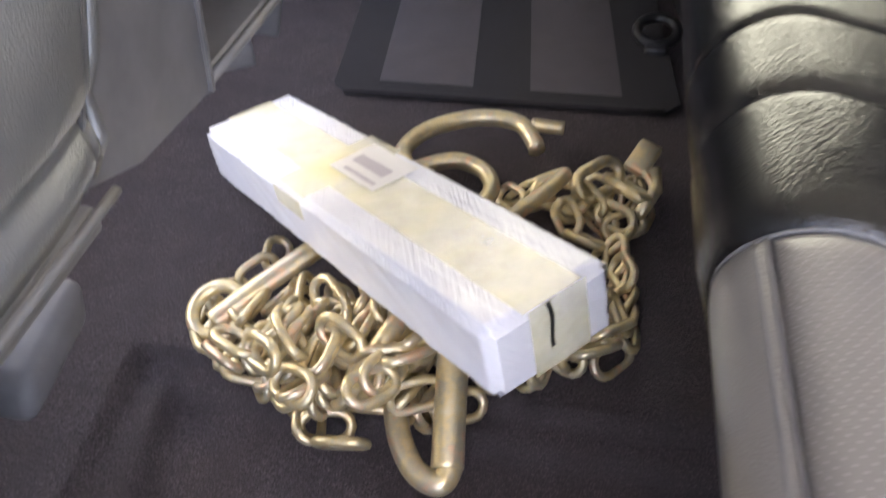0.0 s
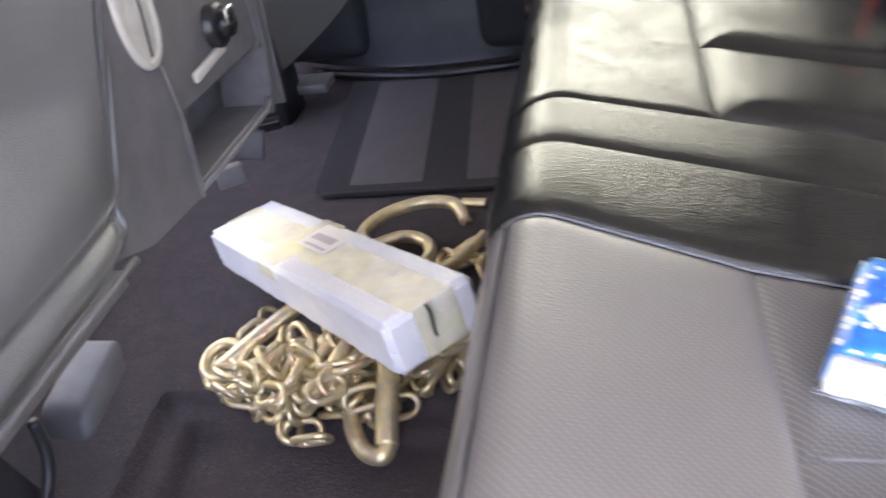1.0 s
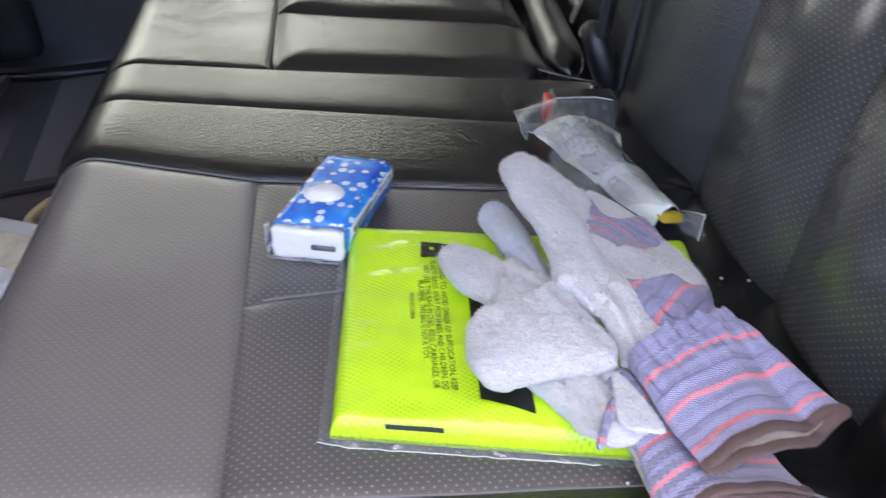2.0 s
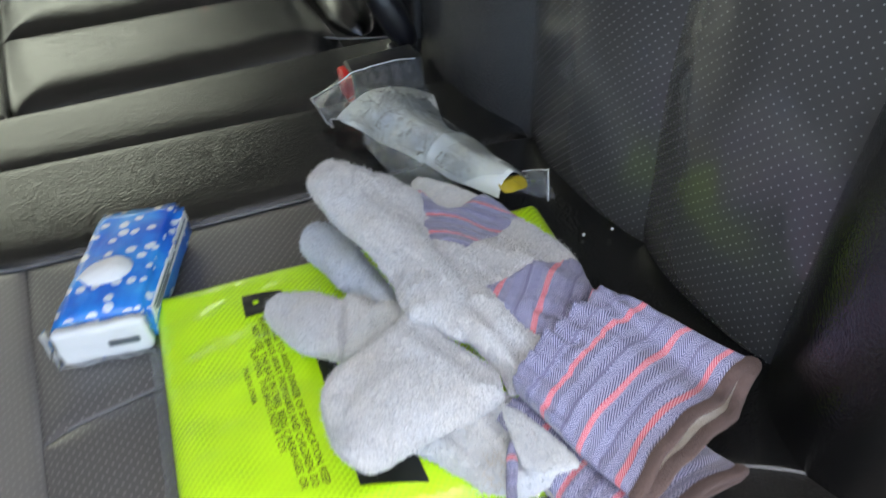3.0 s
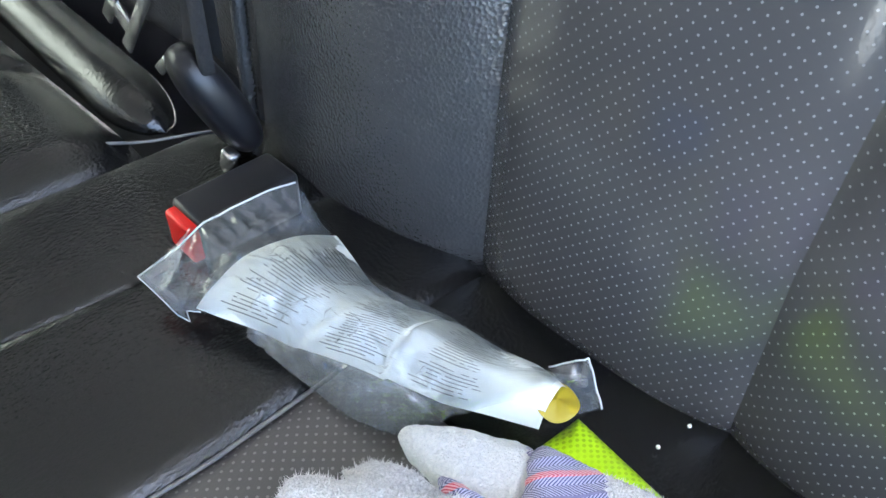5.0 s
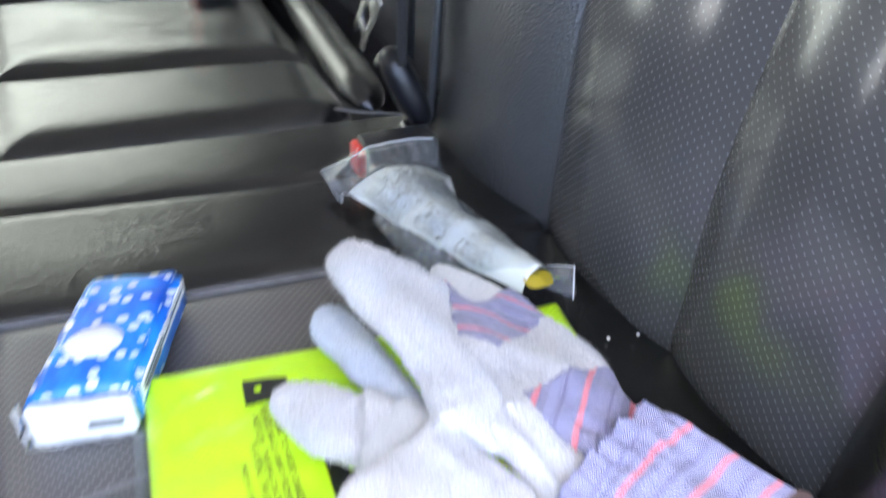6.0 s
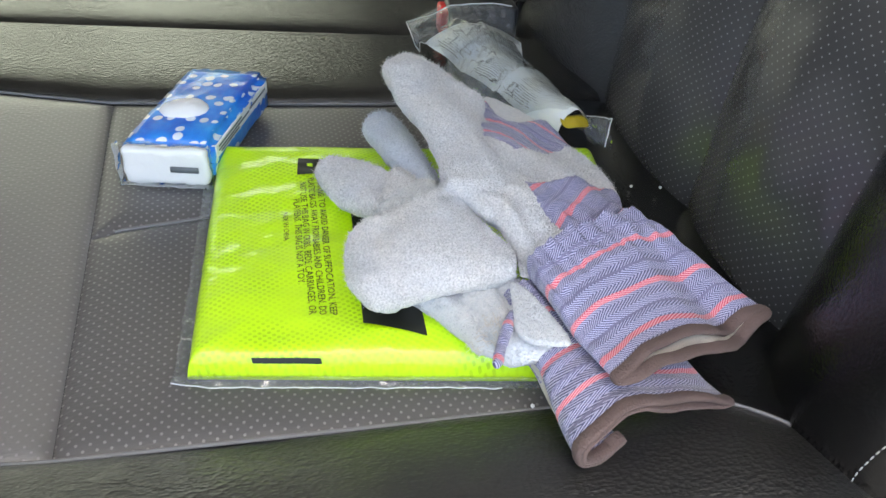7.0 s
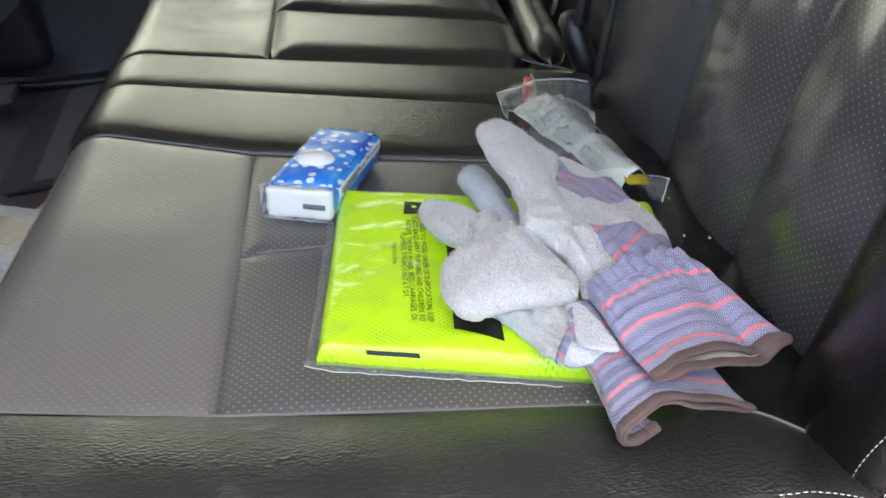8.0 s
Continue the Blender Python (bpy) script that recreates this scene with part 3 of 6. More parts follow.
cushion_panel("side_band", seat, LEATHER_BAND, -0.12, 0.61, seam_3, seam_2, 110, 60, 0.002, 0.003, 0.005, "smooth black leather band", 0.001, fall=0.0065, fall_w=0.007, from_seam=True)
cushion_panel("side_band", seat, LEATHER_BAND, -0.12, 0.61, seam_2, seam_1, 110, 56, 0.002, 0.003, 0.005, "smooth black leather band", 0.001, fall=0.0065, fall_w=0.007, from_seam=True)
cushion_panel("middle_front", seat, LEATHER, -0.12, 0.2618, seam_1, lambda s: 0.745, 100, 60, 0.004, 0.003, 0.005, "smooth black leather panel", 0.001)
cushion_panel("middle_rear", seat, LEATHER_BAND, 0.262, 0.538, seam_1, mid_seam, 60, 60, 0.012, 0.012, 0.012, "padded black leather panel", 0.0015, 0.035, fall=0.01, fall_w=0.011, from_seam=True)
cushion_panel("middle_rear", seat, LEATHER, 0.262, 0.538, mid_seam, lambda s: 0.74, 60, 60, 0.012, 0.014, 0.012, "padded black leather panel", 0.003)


def roll_skin(a, y):
    """The raised roll behind the middle pads: a runs across it, y along it; its near end is rounded off."""
    k = min(1, max(0.0, (y - 0.352) / 0.05))
    k = math.sqrt(k * (2 - k))
    s = 0.559 + 0.06 * (y - 0.37) + 0.021 * k * math.cos(math.pi * a)
    x, z = cushion(s, 0.001 + 0.021 * k * max(0.0, math.sin(math.pi * a)) ** 0.8)
    return x, y, z


part("rear_roll", sheet(roll_skin, span(0, 1, 34), span(0.352, 0.745, 90), uv=lambda a, y: (a * 0.05, y)), LEATHER, seat, "raised roll at the back of the cushion")
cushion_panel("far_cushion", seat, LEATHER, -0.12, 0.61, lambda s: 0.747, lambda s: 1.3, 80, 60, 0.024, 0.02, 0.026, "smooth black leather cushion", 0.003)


def crown(s, y):
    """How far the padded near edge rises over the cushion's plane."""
    return 0.012 * math.sin(math.pi * min(1.0, max(0.0, near_seam(s) - y) / 0.115)) * min(1.0, max(0.0, 0.6 - s) / 0.05)


# near edge of the cushion, falling off at the door side
def near_edge(s, v):
    y0 = near_seam(s)
    run = v * 0.3
    flat = 0.09
    if run < flat:
        y, drop = y0 - run, 0.0
    else:
        a = min((run - flat) / 0.06, 1.45)
        y, drop = y0 - flat - 0.06 * math.sin(a), 0.06 * (1 - math.cos(a)) + max(0, run - flat - 0.087) * 1.0
    edge = min(run, s + 0.12, 0.615 - s)
    x, z = cushion(s, 0.003 * pillow(max(edge, 0), 0.006) - 0.003 + crown(s, y0 - min(run, 0.115)) + 0.002 * noise.noise(Vector((s * 10, y * 10, 1))))
    return x, y, z - drop


part("near_edge", sheet(near_edge, span(-0.12, 0.615, 90), [t * t * 0.35 + 0.65 * t for t in span(0, 1, 40)], uv=lambda s, v: (s, v * 0.3)), LEATHER_SCUFFED_LIT, seat, "scuffed black leather cushion edge, lightened for reflected light")


def seam_line(parent, line, s0, s1, d=-0.002, r=0.0011, steps=50, name="seam"):
    pts = []
    for s in span(s0, s1, steps):
        x, z = cushion(s, d)
        pts.append((x, line(s), z))
    return part(name, tube(pts, r, 6), SEAM_THREAD, parent, "pale stitched seam")


seam_line(seat, near_seam, 0.0, 0.6)
seam_line(seat, seam_3, 0.0, 0.515)
seam_line(seat, seam_2, 0.0, 0.53)
seam_line(seat, cross_seam, 0.275, 0.52, -0.003)
part("seam", tube(smooth_path([(cushion(q, 0.0045)[0], y, cushion(q, 0.0045)[1]) for q, y in ((0.526, 0.362), (0.545, 0.347), (0.575, 0.333), (0.592, 0.322))], 5), 0.001, 6), SEAM_THREAD, seat, "pale stitched seam")

# backrest: w runs up it, the offset d comes forward
BK = math.atan(0.25)


def back_point(w, y, d):
    # the foot turns under and back
    if w < 0.002:
        a = (0.002 - w) / 0.03
        under = 0.012 * a * a
    else:
        under = 0.0
    bow = min(max(0.0, w - 0.08), 0.17)
    under += 0.8 * bow * bow + 0.27 * max(0.0, w - 0.25)
    x = 0.605 + w * math.sin(BK) - d * math.cos(BK) + under
    z = 0.25 + w * math.cos(BK) + d * math.sin(BK) * 0.6
    return x, y, z


line_a = lerp_table([(-0.06, 0.146), (0, 0.15), (0.14, 0.156), (0.3, 0.168), (0.7, 0.18)])
line_b = lerp_table([(-0.06, 0.004), (0, 0.008), (0.08, 0.012), (0.15, 0.012), (0.3, 0.014), (0.7, 0.02)])
line_c = lerp_table([(-0.06, -0.112), (0, -0.108), (0.11, -0.11), (0.3, -0.115), (0.7, -0.12)])
line_d = lerp_table([(-0.06, 0.325), (0, 0.33), (0.3, 0.345), (0.7, 0.36)])
line_e = lerp_table([(-0.06, -0.226), (0.0, -0.222), (0.05, -0.226), (0.15, -0.236), (0.7, -0.25)])


def back_panel(name, mat, lo, hi, lift=0.0, puff=0.01, w=0.012, w0=-0.05, w1=0.62, label="", bulge=0.0):
    def f(q, v):
        y = lo(q) + (hi(q) - lo(q)) * v
        edge = min(y - lo(q), hi(q) - y, q - w0 + 0.004)
        d = lift + puff * (pillow(max(edge, 0), w) - 1) + bulge * math.sin(math.pi * v) + 0.0015 * noise.noise(Vector((q * 10, y * 10, 7)))
        return back_point(q, y, d)
    vs = [(0.5 - 0.5 * math.cos(math.pi * t)) * 0.6 + 0.4 * t for t in span(0, 1, 36)]
    bm = sheet(f, span(w0, w1, 90), vs, uv=lambda q, v: (q, lo(q) + (hi(q) - lo(q)) * v))
    bmesh.ops.reverse_faces(bm, faces=bm.faces[:])
    return part(name, bm, mat, seat, label)


back_panel("back_smooth_panel", LEATHER_BACK, line_a, line_d, 0.004, 0.014, 0.016, label="smooth black leather backrest panel", bulge=0.014)
part("piping", tube([back_point(q, line_d(q) - 0.004, 0.004) for q in span(-0.04, 0.62, 60)], 0.0048, 10), LEATHER_BACK, seat, "rounded leather edge of the backrest panel")
back_panel("back_insert", PERF_BACK, line_b, line_a, 0.004, 0.012, 0.026, label="perforated black leather backrest insert")
back_panel("back_insert", PERF_BACK, line_c, line_b, 0.004, 0.012, 0.026, label="perforated black leather backrest insert")
back_panel("back_bolster", LEATHER, line_e, line_c, 0.016, 0.018, 0.018, w0=-0.055, label="smooth black leather side bolster", bulge=0.012)
back_panel("back_side", LEATHER, lambda q: -0.33, line_e, 0.012, 0.02, 0.02, w0=-0.055, label="black leather side of the bolster", bulge=0.0)
back_panel("back_center", LEATHER_BACK, line_d, lambda q: 0.82, -0.025, 0.02, 0.02, label="smooth black leather middle backrest")
back_panel("back_far", LEATHER_BACK, lambda q: 0.825, lambda q: 1.3, 0.0, 0.02, 0.02, label="smooth black leather far backrest")

part("back_shell", join(prism([(-0.3, 0.2), (1.3, 0.2), (1.3, 0.24), (-0.3, 0.24)], -0.12, 0.62, Matrix(((0, math.cos(BK), math.sin(BK), 0.605), (1, 0, 0, 0), (0, -math.sin(BK), math.cos(BK), 0.25), (0, 0, 0, 1))))), PLASTIC_BLACK, seat, "black shell behind the backrest")


def stitches(points, name="stitching", length=0.0026, gap=0.0014, r=0.0004):
    """A dashed line of thread along points."""
    bms, run, start, sewing = [], 0.0, None, True
    pts = smooth_path(points, 60)
    start = pts[0]
    for a, b in zip(pts, pts[1:]):
        run += (b - a).length
        if sewing and run >= length:
            bms.append(tube([start, (start + b) / 2, b], [r * 0.6, r, r * 0.6], 5))
            run, sewing = 0.0, False
        elif not sewing and run >= gap:
            start, run, sewing = b, 0.0, True
    return part(name, join(*bms), STITCH, seat, "pale stitching", kind="stuff")


def on_bolster(w, y, off=0.0006):
    """A point on the skin of the side bolster."""
    lo, hi = line_e(w), line_c(w)
    edge = min(y - lo, hi - y, w + 0.059)
    d = 0.016 + 0.018 * (pillow(max(edge, 0), 0.018) - 1) + 0.012 * math.sin(math.pi * (y - lo) / (hi - lo)) + 0.0015 * noise.noise(Vector((w * 10, y * 10, 7)))
    return back_point(w, y, d + off)


outer_stitch = lerp_table([(-0.04, -0.2), (0.005, -0.197), (0.03, -0.201), (0.07, -0.21), (0.12, -0.217), (0.3, -0.229)])
inner_stitch = lerp_table([(-0.04, -0.213), (0.0, -0.211), (0.03, -0.215), (0.07, -0.222), (0.12, -0.229), (0.3, -0.24)])
stitches([on_bolster(w, outer_stitch(w)) for w in span(-0.02, 0.25, 16)])
stitches([on_bolster(w, inner_stitch(w)) for w in span(-0.02, 0.25, 16)])
def on_edge(q, y):
    """A point on the top of the near cushion edge."""
    x, z = cushion(q, crown(q, y) + 0.0012)
    return x, y, z


stitches([on_edge(q, -0.213) for q in span(0.535, 0.59, 8)], r=0.0003)

# ---- front seats and console ----
FACE = Matrix(((0, 0, 1, 0), (1, 0, 0, 0), (0, 1, 0, 0), (0, 0, 0, 1)))


def face_plate(outline, x0, x1, bevel=0.004):
    bm = prism(outline, x0, x1, FACE)
    bmesh.ops.bevel(bm, geom=bm.edges[:], offset=bevel, segments=2, affect="EDGES")
    return bm


front = thing("front_seat", "grey leather front seat seen from behind", "car seat", at=(-0.4, 0.1, 0.0))


def inner_edge(z):
    return 0.284 + max(0, z - 0.262) * 0.65


def seat_back(y, z):
    """The rear skin of the near front seat, rounded at its inner edge."""
    edge = inner_edge(z) - y
    x = -0.268 + 0.02 * pillow(max(edge, 0), 0.03) - max(0, z - 0.26) * 0.03
    x -= 0.004 * math.exp(-((edge - 0.019) / 0.0035) ** 2)
    crease = z - 0.299
    x -= 0.007 * math.exp(-(crease / 0.006) ** 2)
    if crease < 0:
        x -= 0.006 * pillow(-crease, 0.01) - 0.01 * math.exp(-((crease + 0.02) / 0.012) ** 2)
    rise = min(1.0, max(0.0, (z - 0.3) / 0.12))
    x -= 0.055 * (1 - math.exp(-max(0.0, edge - 0.02) / 0.12)) * rise * rise * (3 - 2 * rise)
    x += 0.003 * noise.noise(Vector((y * 6, z * 6, 2)))
    return x, y, z


def back_skin(v, z):
    return seat_back(-0.32 + (inner_edge(z) + 0.32) * v, z)


part("back_panel", sheet(back_skin, [1 - (1 - t) ** 2 for t in span(0, 1, 80)], [0.262 + 0.578 * t ** 1.8 for t in span(0, 1, 90)]), LEATHER_GREY, front, "grey grained leather seat back")
part("piping", tube([seat_back(inner_edge(z) - 0.004, z) for z in span(0.262, 0.84, 30)], 0.006, 8), LEATHER_GREY, front, "rounded leather edge piping")
part("edge_strip", join(tube([(-0.25, y, 0.257) for y in span(-0.32, 0.275, 20)], 0.0035, 8), box((0.012, 0.58, 0.018), 0.003, 2, Matrix.Translation((-0.262, -0.03, 0.248)))), TRIM, front, "pale trim strip along the lower edge")
part("seat_shell", box((0.1, 0.6, 0.56), 0.03, 3, Matrix.Translation((-0.385, -0.03, 0.575))), PLASTIC_DARK, front)
part("seat_pan", box((0.5, 0.56, 0.12), 0.03, 3, Matrix.Translation((-0.62, -0.03, 0.26))), PLASTIC_DARK, front)
part("rail_cover", join(box((0.03, 0.09, 0.1), 0.01, 3, pose(-0.37, 0.1, 0.11, 12, 0, 0)), tube(smooth_path([(-0.345, 0.17, 0.155), (-0.347, 0.163, 0.11), (-0.348, 0.13, 0.08), (-0.35, 0.06, 0.06)], 6), 0.006, 8)), PLASTIC_DARK, front, "dark plastic seat rail cover")
bm = box((0.06, 0.088, 0.038), 0.012, 4, Matrix.Translation((-0.385, 0.274, 0.088)))
for v in bm.verts:
    v.co.z += 0.21 * (v.co.y - 0.274)
    v.co.y += 0.4 * (v.co.z - 0.088)
part("rail_tab", bm, PLASTIC_GREY, front, "grey plastic tab of the seat rail")
part("seat_leg", box((0.1, 0.4, 0.16), 0.01, 2, Matrix.Translation((-0.72, 0.02, 0.1))), PLASTIC_BLACK, front)

console = thing("center_console", "grey plastic console between the front seats with an open pocket", "console", at=(-0.4, 0.55, 0.0))
part("left_cheek", face_plate([(0.27, 0.262), (0.33, 0.238), (0.435, 0.226), (0.452, 0.31), (0.4465, 0.55), (0.425, 0.515)], -0.32, -0.268), PLASTIC_GREY, console, "grained grey plastic cheek", False)
part("upper_face", face_plate([(0.4535, 0.308), (0.69, 0.296), (0.72, 0.6), (0.4465, 0.6)], -0.33, -0.272), PLASTIC_GREY, console, "smooth grey plastic face", False)
part("right_stile", face_plate([(0.655, 0.218), (0.70, 0.212), (0.745, 0.6), (0.7225, 0.6), (0.6915, 0.296)], -0.33, -0.266), PLASTIC_GREY, console, "grey plastic stile", False)
part("pocket_back", join(face_plate([(0.43, 0.23), (0.7, 0.22), (0.72, 0.33), (0.44, 0.33)], -0.36, -0.345, 0.002), box((0.085, 0.25, 0.006), 0.002, 1, pose(-0.315, 0.555, 0.226, -2, 0, 0))), PLASTIC_GREY, console, "inside of the open pocket", False)
part("pocket_lip", tube([(-0.268, 0.437, 0.229), (-0.266, 0.54, 0.226), (-0.266, 0.645, 0.2235), (-0.268, 0.662, 0.232)], 0.0042, 8), TRIM, console, "worn pale pocket lip")
part("console_foot", box((0.16, 0.2, 0.26), 0.01, 2, Matrix.Translation((-0.78, 0.58, 0.115))), PLASTIC_BLACK, console)
part("foot_bracket", box((0.05, 0.03, 0.05), 0.006, 2, pose(-0.36, 0.74, 0.13, 0, 15, 20)), PLASTIC_GREY, console, "grey plastic bracket under the console")
part("foot_bracket", box((0.04, 0.02, 0.03), 0.004, 2, pose(-0.36, 0.66, 0.12, 0, 0, 30)), PLASTIC_GREY, console, "grey plastic bracket under the console")
part("foot_bracket", box((0.05, 0.012, 0.022), 0.003, 2, pose(-0.33, 0.75, 0.15, 30, 0, 20)), PLASTIC_BLACK, console)
def oval(cy, cz, ry, rz, k=36):
    return [(-0.266, cy + ry * math.cos(a), cz + rz * math.sin(a)) for a in span(0, 2 * math.pi, k + 1)[:-1]]


part("cup_ring", tube(oval(0.437, 0.43, 0.029, 0.052), 0.006, 10, True), PLASTIC_CREAM, console, "pale plastic ring")
part("cup_disc", face_plate([(0.437 + 0.027 * math.cos(a), 0.43 + 0.049 * math.sin(a)) for a in span(0, 2 * math.pi, 29)[:-1]], -0.272, -0.2615, 0.0015), PLASTIC_CREAM, console, "pale plastic disc", False)
part("disc_groove", tube([(-0.261, 0.448, 0.475), (-0.261, 0.444, 0.43), (-0.261, 0.434, 0.386)], 0.0014, 6), PLASTIC_BLACK, console)
part("socket", join(tube([(-0.3, 0.588, 0.36), (-0.262, 0.588, 0.36), (-0.258, 0.588, 0.36)], [0.026, 0.026, 0.02], 20), tube([(-0.262, 0.588, 0.362), (-0.246, 0.588, 0.36)], [0.016, 0.014], 16)), PLASTIC_BLACK, console, "black round socket knob")
part("socket_cap", box((0.006, 0.018, 0.02), 0.002, 2, pose(-0.245, 0.583, 0.372)), STEEL, console, "bright cap of the knob")
part("slot_strip", box((0.008, 0.085, 0.013), 0.004, 2, pose(-0.268, 0.548, 0.332, 3, 0, 0)), PLASTIC_CREAM, console, "pale strip below the socket")
part("seam_line", tube([(-0.2655, 0.437, 0.23), (-0.2655, 0.453, 0.31), (-0.2655, 0.449, 0.37)], 0.0013, 6), TRIM, console)

far_front = thing("front_seat", "grey front seat on the far side with plastic rail parts", "car seat", at=(-0.4, 1.0, 0.0))
part("back_panel", sheet(lambda y, z: (-0.29 - 0.03 * (z - 0.2) + 0.02 * math.sin(math.pi * (y - 0.78) / 0.5), y, z), span(0.78, 1.28, 20), span(0.22, 0.84, 20)), LEATHER_GREY, far_front, "grey leather seat back")
part("seat_shell", box((0.12, 0.5, 0.6), 0.03, 3, Matrix.Translation((-0.375, 1.03, 0.54))), PLASTIC_DARK, far_front)
part("rail_foot", box((0.1, 0.06, 0.02), 0.004, 2, Matrix.Translation((-0.42, 1.15, 0.04))), PLASTIC_GREY, far_front, "grey plastic rail foot")
part("seat_leg", box((0.14, 0.1, 0.26), 0.01, 2, Matrix.Translation((-0.5, 1.1, 0.11))), PLASTIC_BLACK, far_front)

# far door sill trim and lower door panels
sill = thing("door_sill", "dark curved door sill trim on the far side", "door sill", at=(-0.15, 1.3, 0.0))
part("sill_panel", sheet(lambda x, v: (x, 1.215 + 0.8 * (x + 0.16) ** 2 * (1 - v) + 0.03 * v + 0.11 * v ** 3, 0.03 + 0.05 * v + 0.36 * v * v), span(-0.48, 0.2, 40), span(0, 1, 30)), PLASTIC_DARK, sill, "dark smooth curved panel")
part("sill_edge", tube([(x, 1.212 + 0.8 * (x + 0.16) ** 2, 0.012) for x in span(-0.45, 0.12, 30)], 0.011, 10), PLASTIC_BLACK, sill, "rounded black edge strip")
for x0, x1 in ((-0.52, -0.3), (-0.075, 0.14)):
    bm = box((x1 - x0, 0.07, 0.5), 0.034, 5, Matrix.Translation(((x0 + x1) / 2, 1.25 if x0 < -0.2 else 1.235, 0.3)))
    part("door_panel", bm, PLASTIC_DARK, sill, "dark rounded lower panel")

mat_thing = thing("floor_mat", "dark car floor mat with two grey carpet stripes", "floor mat", at=(-0.1, 1.0, 0.0))


def mat_quad(x0, x1, y0, y1, z0, z1, r=0.0):
    sh = lambda x, y: (x - 0.1 * (y - 0.78), y)
    return prism([sh(x0 + r, y0), sh(x1 - r, y0), sh(x1, y0 + r), sh(x1, y1), sh(x0, y1), sh(x0, y0 + r)] if r else [sh(x0, y0), sh(x1, y0), sh(x1, y1), sh(x0, y1)], z0, z1)


part("mat_base", mat_quad(-0.302, 0.13, 0.775, 1.21, 0.002, 0.008, 0.02), MAT_DARK, mat_thing, "dark pile with bound edge", False)
part("mat_stripe", mat_quad(-0.243, -0.122, 0.802, 1.2, 0.0065, 0.0088), MAT_LIGHT, mat_thing, "grey carpet stripe", False)
part("mat_stripe", mat_quad(-0.05, 0.062, 0.802, 1.2, 0.0065, 0.0088), MAT_LIGHT, mat_thing, "grey carpet stripe", False)
part("mat_binding", tube([(x, 0.776, 0.007) for x in span(-0.285, 0.11, 12)], 0.005, 6), MAT_DARK, mat_thing)

ring = thing("floor_anchor", "black plastic floor anchor ring on the carpet by the seat", "anchor", at=(0.1, 0.94, 0.0))
part("anchor_ring", tube([(0.1 + 0.026 * math.cos(a), 0.945 + 0.022 * math.sin(a), 0.022 + 0.008 * math.sin(a)) for a in span(0, 2 * math.pi, 25)[:-1]], 0.007, 10, True), PLASTIC_BLACK, ring, "black ring")
part("anchor_foot", box((0.03, 0.026, 0.018), 0.005, 2, Matrix.Translation((0.1, 0.918, 0.009))), PLASTIC_DARK, ring, "dark foot of the ring")

# ---- wrapped parcel on the chain ----
PL, PW, PH = 0.466, 0.102, 0.056
LDIR = Vector((0.341, -0.31, 0.096)).normalized()
WDIR = Vector((0.064, 0.075, 0.0))
WDIR = (WDIR - LDIR * WDIR.dot(LDIR)).normalized()
NDIR = WDIR.cross(LDIR)
NDIR = NDIR if NDIR.z > 0 else -NDIR
CORNER = Vector((-0.362, 0.560, 0.092))


def parcel(l, w, h):
    """A point of the parcel: l along it from the far end, w across, h down from its top."""
    return CORNER + LDIR * l + WDIR * w - NDIR * h


parcel_box = thing("wrapped_parcel", "long carton wrapped in wrinkled white plastic with yellowed tape", "parcel", at=parcel(PL / 2, PW / 2, PH))
bm = bmesh.new()
bmesh.ops.create_cube(bm, size=1)
bmesh.ops.scale(bm, vec=(PL, PW, PH), verts=bm.verts)
bmesh.ops.bevel(bm, geom=bm.edges[:], offset=0.005, segments=2, affect="EDGES")
bmesh.ops.subdivide_edges(bm, edges=[e for e in bm.edges if e.calc_length() > 0.03], cuts=56, use_grid_fill=True)
bm.normal_update()
for v in bm.verts:
    p = v.co.copy()
    side = abs(p.y) / (PW / 2)
    diag = p.x * 95 + p.z * 190 + p.y * 60
    fold = (0.5 - abs(noise.noise(Vector((diag * 0.6, p.y * 12, p.z * 12))))) * 0.0036 + noise.noise(Vector((p.x * 25 - p.y * 30, p.y * 30, p.z * 30))) * 0.0018
    calm = 0.12 if p.z > PH * 0.45 and abs(p.y) < PW * 0.32 else (0.5 if abs(p.x) > PL * 0.49 else 1.0)
    v.co += v.normal * fold * 0.6 * calm * (0.6 + 0.7 * max(0, side - 0.5))
basis = Matrix((LDIR, WDIR, NDIR)).transposed().to_4x4()
bm.transform(Matrix.Translation(parcel(PL / 2, PW / 2, PH / 2)) @ basis)
part("wrapping", bm, WRAP, parcel_box, "wrinkled white plastic film")


def on_top(l0, l1, w0, w1, lift, nl=40, nw=8):
    def f(a, b):
        return parcel(a, b, -lift) + NDIR * (0.0006 * noise.noise(Vector((a * 60, b * 60, 5))))
    return sheet(f, span(l0, l1, nl), span(w0, w1, nw))


part("long_tape", on_top(0.004, PL + 0.0005, 0.027, 0.076, 0.0012), TAPE, parcel_box, "yellowed long tape")
part("end_tape", sheet(lambda a, b: parcel(PL, a, b) + LDIR * 0.0024, span(0.03, 0.078, 8), span(-0.002, PH - 0.004, 10)), TAPE, parcel_box, "yellowed tape over the end")
part("cross_tape", join(on_top(0.172, 0.222, 0.002, PW - 0.002, 0.0017, 10, 20), sheet(lambda a, b: parcel(a, -0.0026, b), span(0.172, 0.222, 8), span(0.0, 0.018, 6))), TAPE, parcel_box, "yellowed tape across the parcel")
for ob in parcel_box.children:
    if ob.data.materials[0] == TAPE:
        ob.visible_shadow = False
